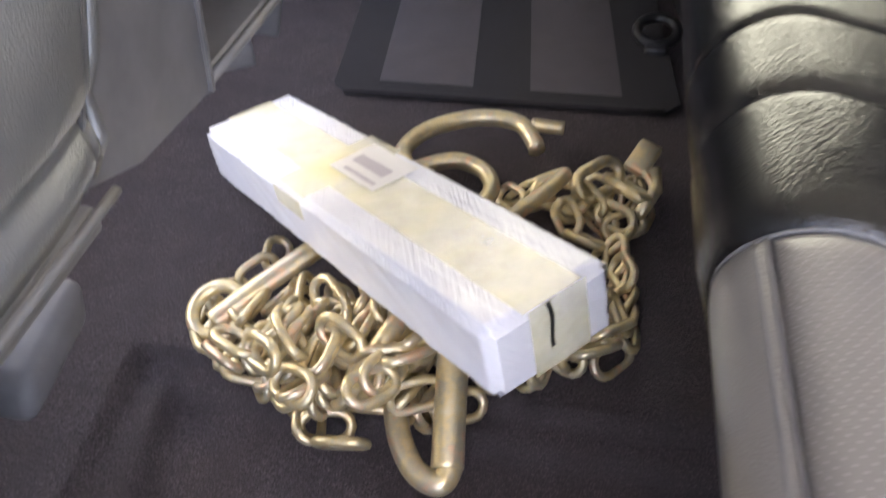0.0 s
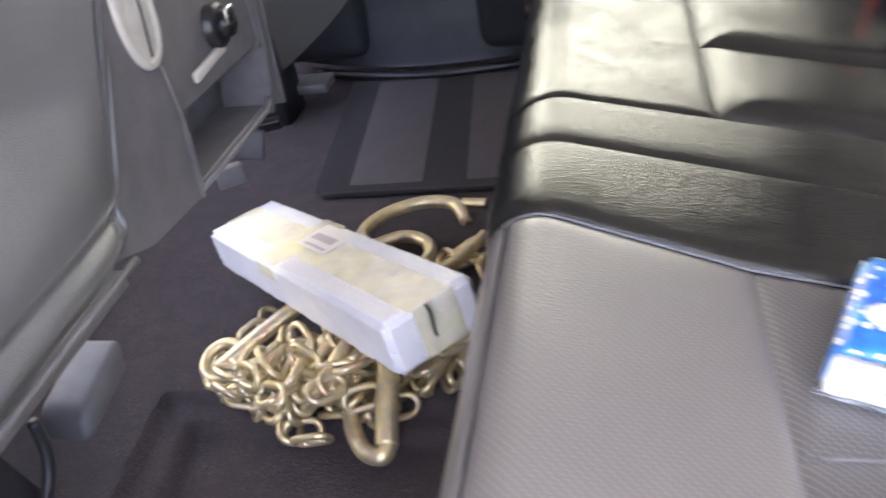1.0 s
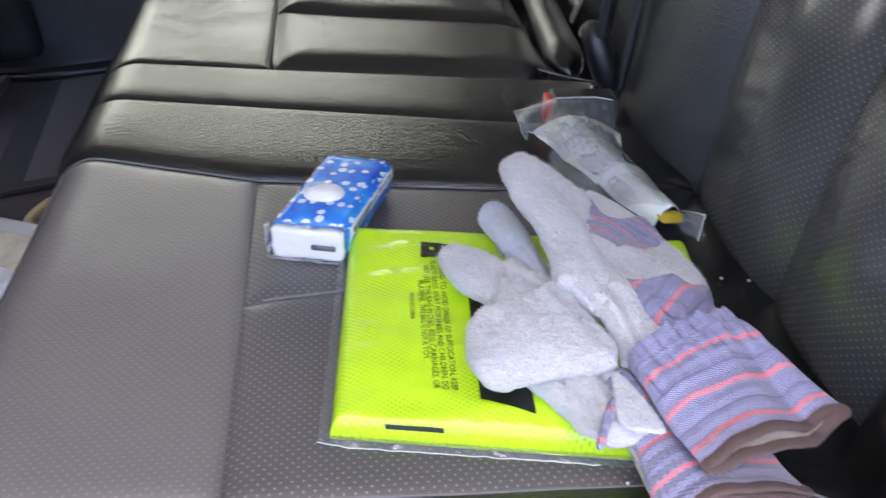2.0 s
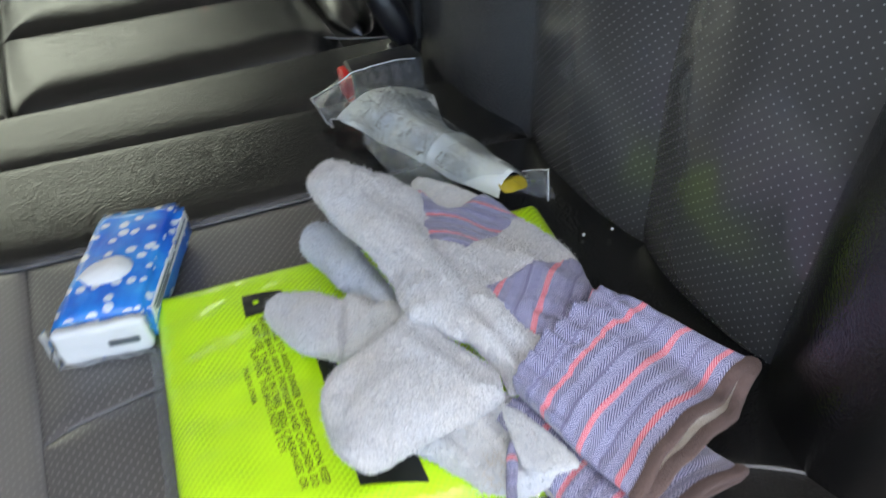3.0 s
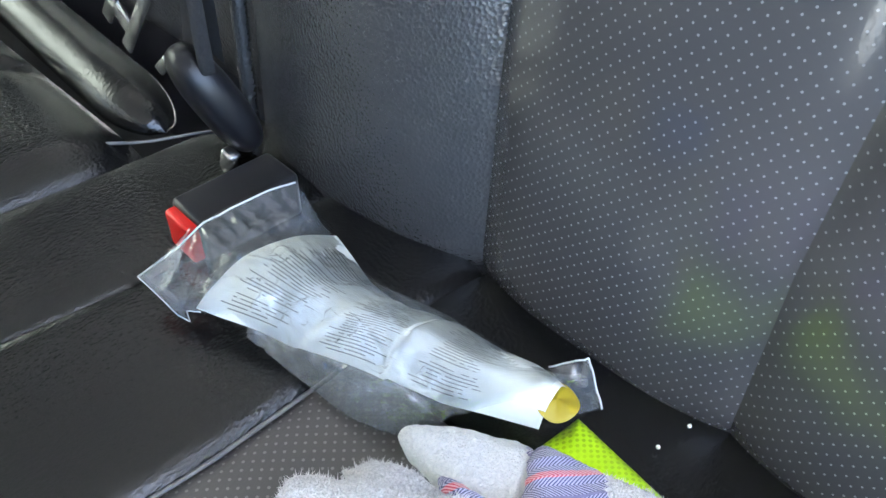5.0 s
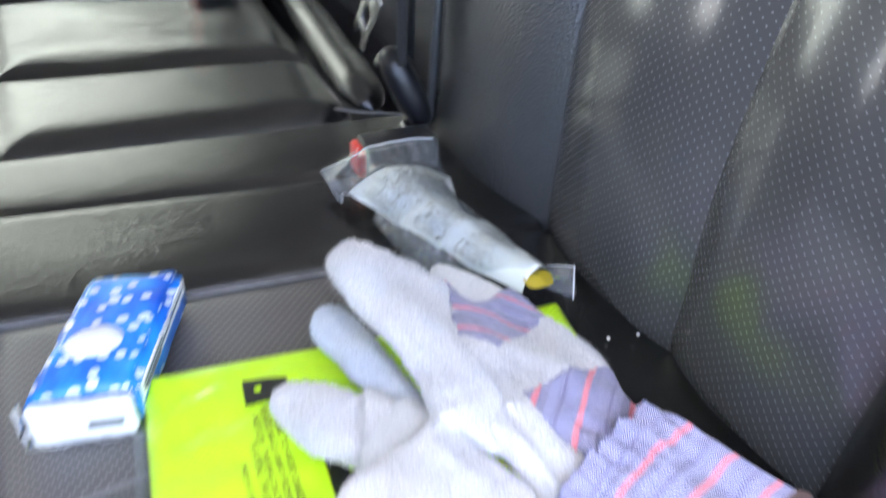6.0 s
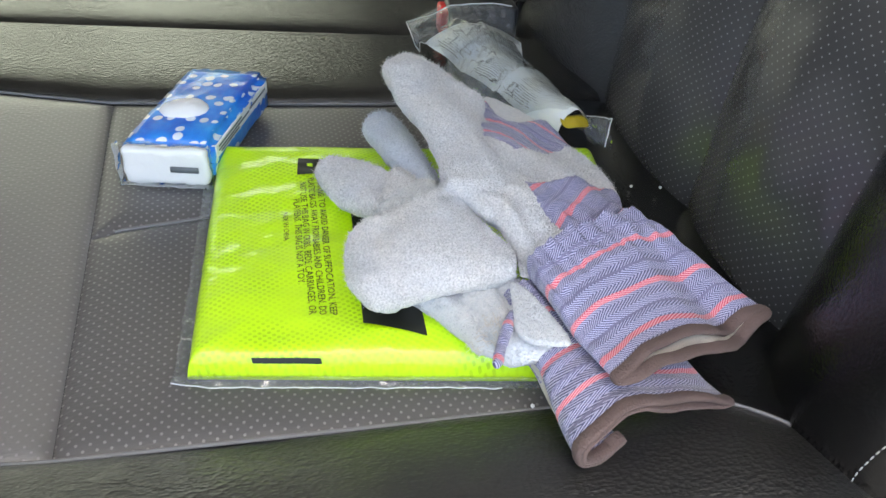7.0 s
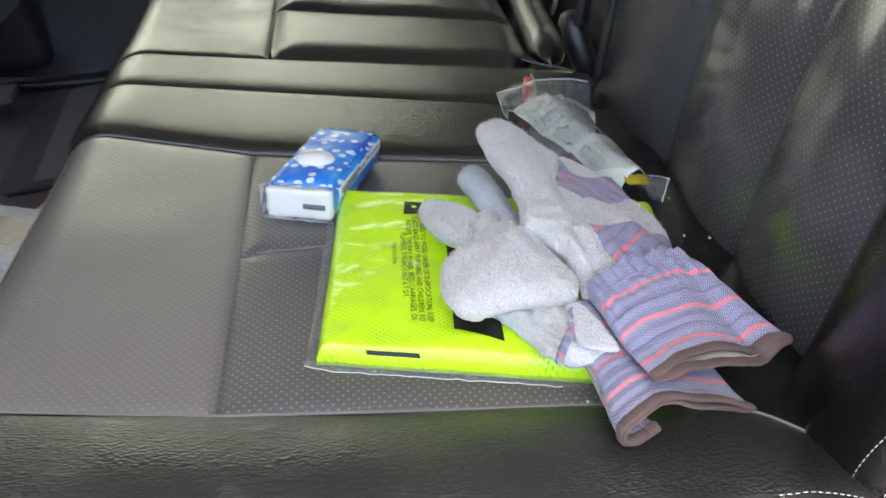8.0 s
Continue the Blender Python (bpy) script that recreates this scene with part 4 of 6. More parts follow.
part("address_label", on_top(0.19, 0.262, 0.045, 0.092, 0.0022, 10, 10), LABEL, parcel_box, "pale paper label")
part("label_print", join(on_top(0.2, 0.25, 0.062, 0.074, 0.0028, 6, 4), on_top(0.205, 0.255, 0.05, 0.054, 0.0028, 6, 3)), INK, parcel_box, "faded grey printed bars")
part("tape_end", sheet(lambda a, b: parcel(PL, 0.043 + 0.0015 * math.sin(b * 160) + 0.06 * b + a, b) + LDIR * 0.0038, span(0.0, 0.0032, 3), span(-0.002, 0.034, 10)), INK_BLACK, parcel_box, "torn black strip")

# ---- chain heap ----
random.seed(7)


def link_mesh(length, width, wire, sides=8, turn=7):
    r = (width - 2 * wire) / 2 + wire * 0.5
    half = (length - width) / 2
    pts = []
    for i in range(turn):
        a = -math.pi / 2 + math.pi * i / (turn - 1)
        pts.append((half + r * math.cos(a), r * math.sin(a), 0))
    for i in range(turn):
        a = math.pi / 2 + math.pi * i / (turn - 1)
        pts.append((-half + r * math.cos(a), r * math.sin(a), 0))
    bm = tube(pts, wire, sides, True)
    for f in bm.faces:
        f.smooth = True
    me = bpy.data.meshes.new("link")
    bm.to_mesh(me)
    bm.free()
    me.materials.append(ZINC)
    return me


heap = thing("chain_heap", "heap of yellow zinc-plated steel transport chain with hooks", "chain", at=(-0.1, 0.4, 0.0))
bpy.context.view_layer.update()
INV = heap.matrix_world.inverted()
LINK, BIG_LINK = link_mesh(0.046, 0.027, 0.0042), link_mesh(0.062, 0.034, 0.006)
heights = {}
HEAP_FRONT = lerp_table([(-0.34, 0.39), (-0.32, 0.37), (-0.266, 0.318), (-0.23, 0.298), (-0.19, 0.278), (-0.165, 0.25), (-0.12, 0.255), (-0.1, 0.285), (-0.06, 0.305), (-0.03, 0.318), (0.016, 0.35), (0.045, 0.37)])


def settle(x, y):
    """The heap's height so far at a place."""
    return heights.get((round(x / 0.012), round(y / 0.012)), 0.0)


def raise_to(x, y, z):
    i, j = round(x / 0.012), round(y / 0.012)
    for a in (-1, 0, 1):
        for b in (-1, 0, 1):
            heights[(i + a, j + b)] = max(heights.get((i + a, j + b), 0), z - 0.003 * (abs(a) + abs(b)))


def lay_chain(points, pitch=0.034, mesh=None, lift=0.0):
    """Links along a path on the heap, each turned a quarter against the last."""
    points = [(x, max(y, HEAP_FRONT(x) + 0.014)) for x, y in points]
    path = smooth_path([(x, y, 0) for x, y in points], 30)
    run, last, k = 0.0, path[0], 0
    for a, b in zip(path, path[1:]):
        run += (b - a).length
        if run < pitch:
            continue
        run = 0.0
        mid = (last + b) / 2
        d = (b - last).normalized()
        last = b
        z = settle(mid.x, mid.y)
        upright = k % 2
        k += 1
        top = z + (0.018 if upright else 0.012)
        turn = random.uniform(20, 55) * random.choice((-1, 1)) + (90 if upright else 0)
        ob = new("link", mesh or LINK)
        ob.parent = heap
        tilt = random.uniform(-16, 16)
        base = min(z, 0.085) * 0.85 + (0.013 if upright else 0.0085) + lift
        m = Matrix.Translation((mid.x, mid.y, base)) @ pose(0, 0, 0, 0, 0, math.degrees(math.atan2(d.y, d.x))) @ pose(0, 0, 0, 0, tilt, 0) @ pose(0, 0, 0, turn, 0, 0)
        ob.matrix_local = INV @ m
        raise_to(mid.x, mid.y, min(top, 0.1))


def wander(x0, x1, y0, y1, count, k=0.0):
    """A path that winds to and fro over an oblong."""
    pts = []
    for i in range(count):
        f = i / (count - 1)
        u = (i % 2) * 0.85 + random.uniform(0, 0.15)
        v = f + random.uniform(-0.08, 0.08)
        pts.append((x0 + (x1 - x0) * v + k * u, y0 + (y1 - y0) * u))
    return pts


# below the parcel, then the near heap, then the part beside the seat
lay_chain(wander(-0.16, 0.04, 0.33, 0.48, 9))
lay_chain(wander(-0.13, 0.05, 0.34, 0.46, 8))
lay_chain(wander(-0.1, 0.04, 0.33, 0.43, 8))
lay_chain(wander(-0.06, 0.05, 0.33, 0.4, 7))
lay_chain(wander(-0.285, -0.06, 0.29, 0.40, 10))
lay_chain(wander(-0.255, -0.07, 0.27, 0.44, 10))
lay_chain(wander(-0.225, -0.08, 0.28, 0.42, 9))
lay_chain(wander(-0.2, -0.03, 0.3, 0.4, 8))
lay_chain(wander(-0.25, -0.08, 0.262, 0.34, 9))
lay_chain([(-0.27, 0.49), (-0.262, 0.465), (-0.285, 0.43), (-0.305, 0.4), (-0.295, 0.36), (-0.26, 0.325), (-0.21, 0.3), (-0.17, 0.275), (-0.13, 0.258), (-0.1, 0.275), (-0.06, 0.31), (-0.02, 0.32), (0.02, 0.335)])
lay_chain([(-0.05, 0.59), (-0.02, 0.625), (0.02, 0.63), (0.05, 0.6), (0.08, 0.63), (0.09, 0.6), (0.065, 0.55), (0.03, 0.585), (0.0, 0.565), (0.03, 0.535), (0.07, 0.5), (0.06, 0.46), (0.08, 0.42), (0.05, 0.38), (0.06, 0.345), (0.02, 0.34)])
lay_chain([(-0.06, 0.6), (-0.03, 0.57), (0.01, 0.6), (0.045, 0.57), (0.075, 0.545), (0.05, 0.51), (0.075, 0.48), (0.055, 0.43), (0.07, 0.4), (0.045, 0.36), (0.0, 0.33), (-0.03, 0.3)])
lay_chain([(-0.02, 0.6), (0.02, 0.585), (0.055, 0.62), (0.085, 0.585)], 0.046, BIG_LINK)


def rod(name, pts, r, flat=1.0, label="", sides=14):
    return part(name, tube(smooth_path(pts, 8), r, sides, flat=flat), ZINC, heap, label)


rod("binder_hook", [(-0.15, 0.585, 0.03), (-0.172, 0.625, 0.034), (-0.15, 0.668, 0.036), (-0.1, 0.696, 0.036), (-0.055, 0.694, 0.034), (-0.035, 0.668, 0.03), (-0.03, 0.655, 0.028)], 0.0095, label="thick curved grab hook")
rod("binder_hook", [(-0.165, 0.61, 0.02), (-0.12, 0.632, 0.022), (-0.085, 0.62, 0.022), (-0.07, 0.59, 0.024), (-0.075, 0.56, 0.025)], 0.009, label="thick curved grab hook")
rod("hook_pin", [(-0.04, 0.69, 0.036), (-0.004, 0.693, 0.032)], 0.0075, label="short round hook pin")
rod("lever_bar", [(-0.055, 0.255, 0.03), (-0.06, 0.3, 0.05), (-0.066, 0.36, 0.075), (-0.07, 0.4, 0.085)], 0.0125, 0.75, "flat steel lever bar")
rod("lever_bar", [(-0.29, 0.37, 0.022), (-0.255, 0.41, 0.034), (-0.21, 0.46, 0.046), (-0.19, 0.49, 0.05)], 0.0115, 0.8, "flat steel lever bar")
rod("hook_jaw", [(-0.105, 0.3, 0.03), (-0.095, 0.275, 0.026), (-0.078, 0.252, 0.024), (-0.058, 0.245, 0.026), (-0.052, 0.262, 0.03)], 0.0095, label="bent steel hook jaw")
rod("clevis_bar", [(-0.14, 0.285, 0.055), (-0.12, 0.32, 0.075), (-0.105, 0.355, 0.085)], 0.0085, label="straight steel clevis bar")
rod("clevis_bar", [(-0.05, 0.53, 0.03), (-0.01, 0.575, 0.04), (0.005, 0.6, 0.042)], 0.008, label="straight steel clevis bar")
part("hook_eye", tube([(-0.288 + 0.024 * math.cos(a), 0.382 + 0.024 * math.sin(a), 0.024 + 0.008 * math.sin(a)) for a in span(0, 2 * math.pi, 25)[:-1]], 0.0068, 10, True), ZINC, heap, "round forged hook eye")
part("clevis", join(box((0.026, 0.04, 0.012), 0.004, 2, pose(0.082, 0.645, 0.035, 20, 10, -25)), tube([(0.095, 0.63, 0.03), (0.096, 0.6, 0.03), (0.08, 0.565, 0.026)], 0.007, 10)), ZINC, heap, "square forged clevis")

# ---- things on the seat ----


def on_seat(u, v, h):
    """A point over the cushion: u back from the front, v across, h above its plane."""
    return Vector((u, v, plane_z(u) + h))


# tissue pack
TX, TY = (math.cos(radians(13)), -math.sin(radians(13))), (math.sin(radians(23)), math.cos(radians(23)))
TB = Matrix.Translation(on_seat(0.3225, 0.1095, 0.0)) @ pose(0, 0, 0, 0, math.degrees(A0), 0) @ Matrix(((TX[0], TY[0], 0, 0), (TX[1], TY[1], 0, 0), (0, 0, 1, 0), (0, 0, 0, 1)))
tissue = thing("tissue_pack", "blue plastic pocket tissue pack with white dots and open end", "tissue pack", at=on_seat(0.3225, 0.109, 0.0))
TW, TL, TH = 0.052, 0.098, 0.0275
bm = bmesh.new()
bmesh.ops.create_cube(bm, size=1)
bmesh.ops.scale(bm, vec=(TW, TL, TH), verts=bm.verts)
bmesh.ops.bevel(bm, geom=bm.edges[:], offset=0.004, segments=3, affect="EDGES")
bmesh.ops.subdivide_edges(bm, edges=[e for e in bm.edges if e.calc_length() > 0.01], cuts=14, use_grid_fill=True)
bm.normal_update()
for v in bm.verts:
    p = v.co
    v.co += v.normal * (0.0012 * noise.noise(p * 80) + 0.0006 * noise.noise(p * 220))
    if v.co.z > 0:
        v.co.z += 0.0025 * math.cos(p.x / TW * 2.6) * math.cos(p.y / TL * 2.6) - 0.003 * max(0, -p.y / TL * 2 - 0.75) * 4
layer = bm.loops.layers.uv.new("uv")
for f in bm.faces:
    for lp in f.loops:
        p = lp.vert.co
        lp[layer].uv = (p.x, p.y) if abs(f.normal.z) > 0.6 else (p.z + 0.08, p.y)
bm.transform(TB @ Matrix.Translation((0, 0, TH / 2 + 0.0015)))
part("wrapper", bm, BLUE, tissue, "blue printed plastic wrapper")
bm = box((TW - 0.003, 0.007, TH - 0.003), 0.003, 3, TB @ Matrix.Translation((0, -TL / 2 - 0.0002, TH / 2 + 0.0008)))
bmesh.ops.subdivide_edges(bm, edges=[e for e in bm.edges if e.calc_length() > 0.01], cuts=10, use_grid_fill=True)
for v in bm.verts:
    v.co += 0.0012 * noise.noise_vector(v.co * 150)
part("tissue_end", bm, TISSUE, tissue, "white folded tissues at the open end")
part("film_frill", sheet(lambda a, q: TB @ Vector(((TW / 2 + 0.0005 + 0.0008 * q) * math.copysign(min(1, abs(math.cos(a)) * 1.5), math.cos(a)), -TL / 2 - 0.0045 * q + 0.002 * noise.noise(Vector((a * 3, q, 1))), TH / 2 + 0.0015 + (TH / 2 + 0.0004 * q) * math.copysign(min(1, abs(math.sin(a)) * 1.5), math.sin(a)) * (0.98 if math.sin(a) < 0 else 1.0) + 0.0012 * noise.noise(Vector((a * 5, q * 2, 4))))), span(0, 2 * math.pi, 61)[:-1], span(0, 1, 5), close_u=True), FILM, tissue, "clear flared film at the open end")
part("end_print", box((0.016, 0.001, 0.0035), 0.0, 1, TB @ Matrix.Translation((0.012, -TL / 2 - 0.0048, 0.0145))), INK_SMALL, tissue, "small dark print")
bm = bmesh.new()
bmesh.ops.create_uvsphere(bm, u_segments=20, v_segments=12, radius=1)
bmesh.ops.scale(bm, vec=(0.0145, 0.011, 0.006), verts=bm.verts)
for v in bm.verts:
    v.co += 0.0009 * noise.noise_vector(v.co * 160)
bm.transform(TB @ Matrix.Translation((-0.003, -0.012, TH + 0.003)))
part("tissue_tuft", bm, TISSUE, tissue, "white tissue bulging from the opening")
SIDE = TB @ Matrix(((0, 0, 1, 0), (1, 0, 0, 0), (0, 1, 0, 0), (0, 0, 0, 1)))
part("side_strip", prism([(-0.042, 0.0165), (0.043, 0.0165), (0.043, 0.0245), (-0.042, 0.0245)], TW / 2 - 0.002, TW / 2 + 0.0009, SIDE), TISSUE, tissue, "white printed strip on the side", False)
part("side_print", join(*[prism([(y, z), (y + w, z), (y + w, z + 0.0011), (y, z + 0.0011)], TW / 2, TW / 2 + 0.0013, SIDE) for y, z, w in ((-0.039, 0.0222, 0.036), (-0.039, 0.0198, 0.048), (0.011, 0.0205, 0.027), (-0.036, 0.0178, 0.028))]), INK_SMALL, tissue, "rows of unreadable print", False, "stuff")

# safety vest folded in its clear bag
vest = thing("safety_vest", "folded fluorescent yellow-green safety vest in a clear plastic bag", "safety vest", at=on_seat(0.44, -0.03, 0.0))
VC = ((0.316, -0.093), (0.541, -0.134), (0.567, 0.055), (0.332, 0.087))


def vest_uv(p, q):
    a = [VC[0][i] + (VC[1][i] - VC[0][i]) * p for i in (0, 1)]
    b = [VC[3][i] + (VC[2][i] - VC[3][i]) * p for i in (0, 1)]
    return a[0] + (b[0] - a[0]) * q, a[1] + (b[1] - a[1]) * q


def vest_h(p, q):
    e = min(p, 1 - p, q, 1 - q)
    puff = 0.7 * (1 - math.exp(-e / 0.014)) + 0.3 * (1 - math.exp(-e / 0.12))
    ripple = 0.003 * noise.noise(Vector((p * 2.5, q * 7, 2))) + 0.0016 * noise.noise(Vector((p * 7, q * 13, 4))) + 0.0006 * noise.noise(Vector((p * 20, q * 28, 6)))
    return 0.0022 + 0.0175 * puff + ripple * min(1, e * 12)


def vest_point(p, q, lift=0.0):
    u, v = vest_uv(p, q)
    return on_seat(u, v, vest_h(p, q) + lift)


part("vest_cloth", sheet(lambda p, q: vest_point(p, q), [0.5 - 0.5 * math.cos(math.pi * t) for t in span(0, 1, 110)], [0.5 - 0.5 * math.cos(math.pi * t) for t in span(0, 1, 100)]), VEST, vest, "fluorescent yellow-green mesh cloth")
part("vest_underside", sheet(lambda p, q: on_seat(*vest_uv(p, q), 0.001), span(0, 1, 6), span(0, 1, 6)), VEST, vest)
def near_flange(p, q):
    return on_seat(VC[0][0] + (VC[1][0] - VC[0][0]) * p - 0.006 * (1 - p), VC[0][1] + (VC[1][1] - VC[0][1]) * p - 0.0055 * q, 0.0045 - 0.002 * q + 0.0012 * noise.noise(Vector((p * 34, q * 2, 0))) * q + 0.003 * max(0, 0.06 - p) * 16 * q)


def side_flange(p, q):
    return on_seat(VC[0][0] + (VC[3][0] - VC[0][0]) * p - 0.006 * q, VC[0][1] + (VC[3][1] - VC[0][1]) * p, 0.0035 - 0.001 * q + 0.0014 * noise.noise(Vector((p * 26, q * 3, 4))))


part("bag_flange", sheet(near_flange, span(0, 1, 120), span(0, 1, 6), up=True), FILM, vest, "clear plastic bag edge")
part("bag_flange", sheet(side_flange, span(0, 1, 70), span(0, 1, 5), up=True), FILM, vest, "clear plastic bag edge")
part("flange_weld", tube([near_flange(p, 0.95) for p in span(0, 0.62, 90)], 0.0003, 5), FILM_EDGE, vest, "pale welded bag edge")


def vest_inverse(u, v):
    p = q = 0.5
    for _ in range(14):
        a, b = vest_uv(p, q)
        p += (u - a) / 0.226
        q += (v - b) / 0.18
    return min(max(p, 0.01), 0.99), min(max(q, 0.01), 0.99)


def vest_patch(corners, lift=0.0009):
    """A print on the vest's top between four corners in u, v."""
    a, b, c, d = corners

    def f(p, q):
        u = (a[0] * (1 - p) + b[0] * p) * (1 - q) + (d[0] * (1 - p) + c[0] * p) * q
        v = (a[1] * (1 - p) + b[1] * p) * (1 - q) + (d[1] * (1 - p) + c[1] * p) * q
        return vest_point(*vest_inverse(u, v), lift)
    return sheet(f, span(0, 1, 16), span(0, 1, 24), up=True)


part("warning_print", vest_patch([(0.381, 0.055), (0.402, 0.049), (0.402, 0.035), (0.379, 0.037)]), INK_BLACK, vest, "black warning sign print")
part("warning_mark", vest_patch([(0.3855, 0.0475), (0.3885, 0.047), (0.3885, 0.044), (0.3855, 0.0445)], 0.0014), VEST, vest, "green mark on the sign")
part("warning_print", vest_patch([(0.4045, 0.003), (0.43, -0.002), (0.4255, -0.1), (0.398, -0.088)]), INK_BLACK, vest, "black printed block")
part("warning_mark", vest_patch([(0.412, -0.012), (0.424, -0.014), (0.422, -0.022), (0.412, -0.02)], 0.0014), VEST, vest, "green mark on the block")
part("size_bar", vest_patch([(0.346, -0.0952), (0.376, -0.1007), (0.376, -0.102), (0.346, -0.0965)]), INK_BLACK, vest, "black bar of small print")


def lettering(name, text, size, origin, width, parent, mat):
    """Text that runs towards the door, its letters' tops to the backrest."""
    cu = bpy.data.curves.new(name, "FONT")
    cu.body, cu.size, cu.resolution_u = text, size, 2
    tmp = new("tmp_text", cu)
    bpy.context.view_layer.update()
    me = bpy.data.meshes.new_from_object(tmp.evaluated_get(bpy.context.evaluated_depsgraph_get()))
    bpy.data.objects.remove(tmp)
    bm = bmesh.new()
    bm.from_mesh(me)
    bpy.data.meshes.remove(me)
    k = width / max(v.co.x for v in bm.verts)
    for v in bm.verts:
        u, w = origin[0] + v.co.y - v.co.x * k * 0.05, origin[1] - v.co.x * k
        v.co = vest_point(*vest_inverse(u, w), 0.0008)
    return part(name, bm, mat, parent, "black printed warning text", False)


LINES = ["WARNING: TO AVOID DANGER OF SUFFOCATION, KEEP", "PLASTIC BAGS AWAY FROM BABIES AND CHILDREN. DO", "NOT USE THIS BAG IN CRIBS, BEDS, CARRIAGES, OR", "PLAYPENS. THIS BAG IS NOT A TOY."]
for line, start, width, i in zip(LINES, (0.034, 0.033, 0.029, 0.013), (0.114, 0.112, 0.107, 0.069), range(4)):
    lettering("warning_text", line, 0.005, (0.3895 - 0.0049 * i, start), width, vest, INK_BLACK)
lettering("origin_text", "MADE IN CHINA", 0.0038, (0.3685, 0.003), 0.025, vest, INK_BLACK)

# ---- gloves ----


def surface_net(field, lo, cell, rough, seed):
    """A skin where the field over seat coordinates passes nought, roughened by noise."""
    ns = field.shape
    inside = field < 0
    corner = [inside[i:ns[0] - 1 + i, j:ns[1] - 1 + j, l:ns[2] - 1 + l] for i in (0, 1) for j in (0, 1) for l in (0, 1)]
    total = sum(c.astype(int) for c in corner)
    active = (total > 0) & (total < 8)
    index = -np.ones(active.shape, int)
    cells = np.argwhere(active)
    index[active] = np.arange(len(cells))
    verts = np.zeros((len(cells), 3))
    weight = np.zeros(len(cells))
    offs = [(i, j, l) for i in (0, 1) for j in (0, 1) for l in (0, 1)]
    for e0 in offs:
        for axis in range(3):
            if e0[axis]:
                continue
            e1 = list(e0)
            e1[axis] = 1
            f0 = field[cells[:, 0] + e0[0], cells[:, 1] + e0[1], cells[:, 2] + e0[2]]
            f1 = field[cells[:, 0] + e1[0], cells[:, 1] + e1[1], cells[:, 2] + e1[2]]
            cross = (f0 < 0) != (f1 < 0)
            t = np.where(cross, f0 / np.where(f0 == f1, 1, f0 - f1), 0)
            p = np.array(e0) + t[:, None] * (np.array(e1) - np.array(e0))
            verts += np.where(cross[:, None], p, 0)
            weight += cross
    verts = lo + cell * (cells + verts / weight[:, None])
    faces = []
    for axis in range(3):
        o = [0, 0, 0]
        o[axis] = 1
        a, b = inside[:-1, :-1, :-1], inside[o[0]:ns[0] - 1 + o[0], o[1]:ns[1] - 1 + o[1], o[2]:ns[2] - 1 + o[2]]
        i1, i2 = [x for x in range(3) if x != axis]
        for c in np.argwhere(a != b):
            if c[i1] == 0 or c[i2] == 0:
                continue
            q = []
            for s1, s2 in ((0, 0), (1, 0), (1, 1), (0, 1)):
                p = list(c)
                p[i1] -= s1
                p[i2] -= s2
                q.append(index[p[0], p[1], p[2]])
            if min(q) >= 0:
                faces.append(q)
    bm = bmesh.new()
    vs = []
    for p in verts:
        w = Vector(p)
        n1 = noise.noise_vector(w * 70 + Vector((seed, 0, 0)))
        n2 = noise.noise_vector(w * 330 + Vector((seed, 3, 0)))
        w = w + n1 * rough + n2 * rough * 0.6
        vs.append(bm.verts.new(on_seat(w.x, w.y, max(w.z, 0.0005))))
    for q in faces:
        bm.faces.new([vs[i] for i in q])
    bmesh.ops.recalc_face_normals(bm, faces=bm.faces)
    return bm


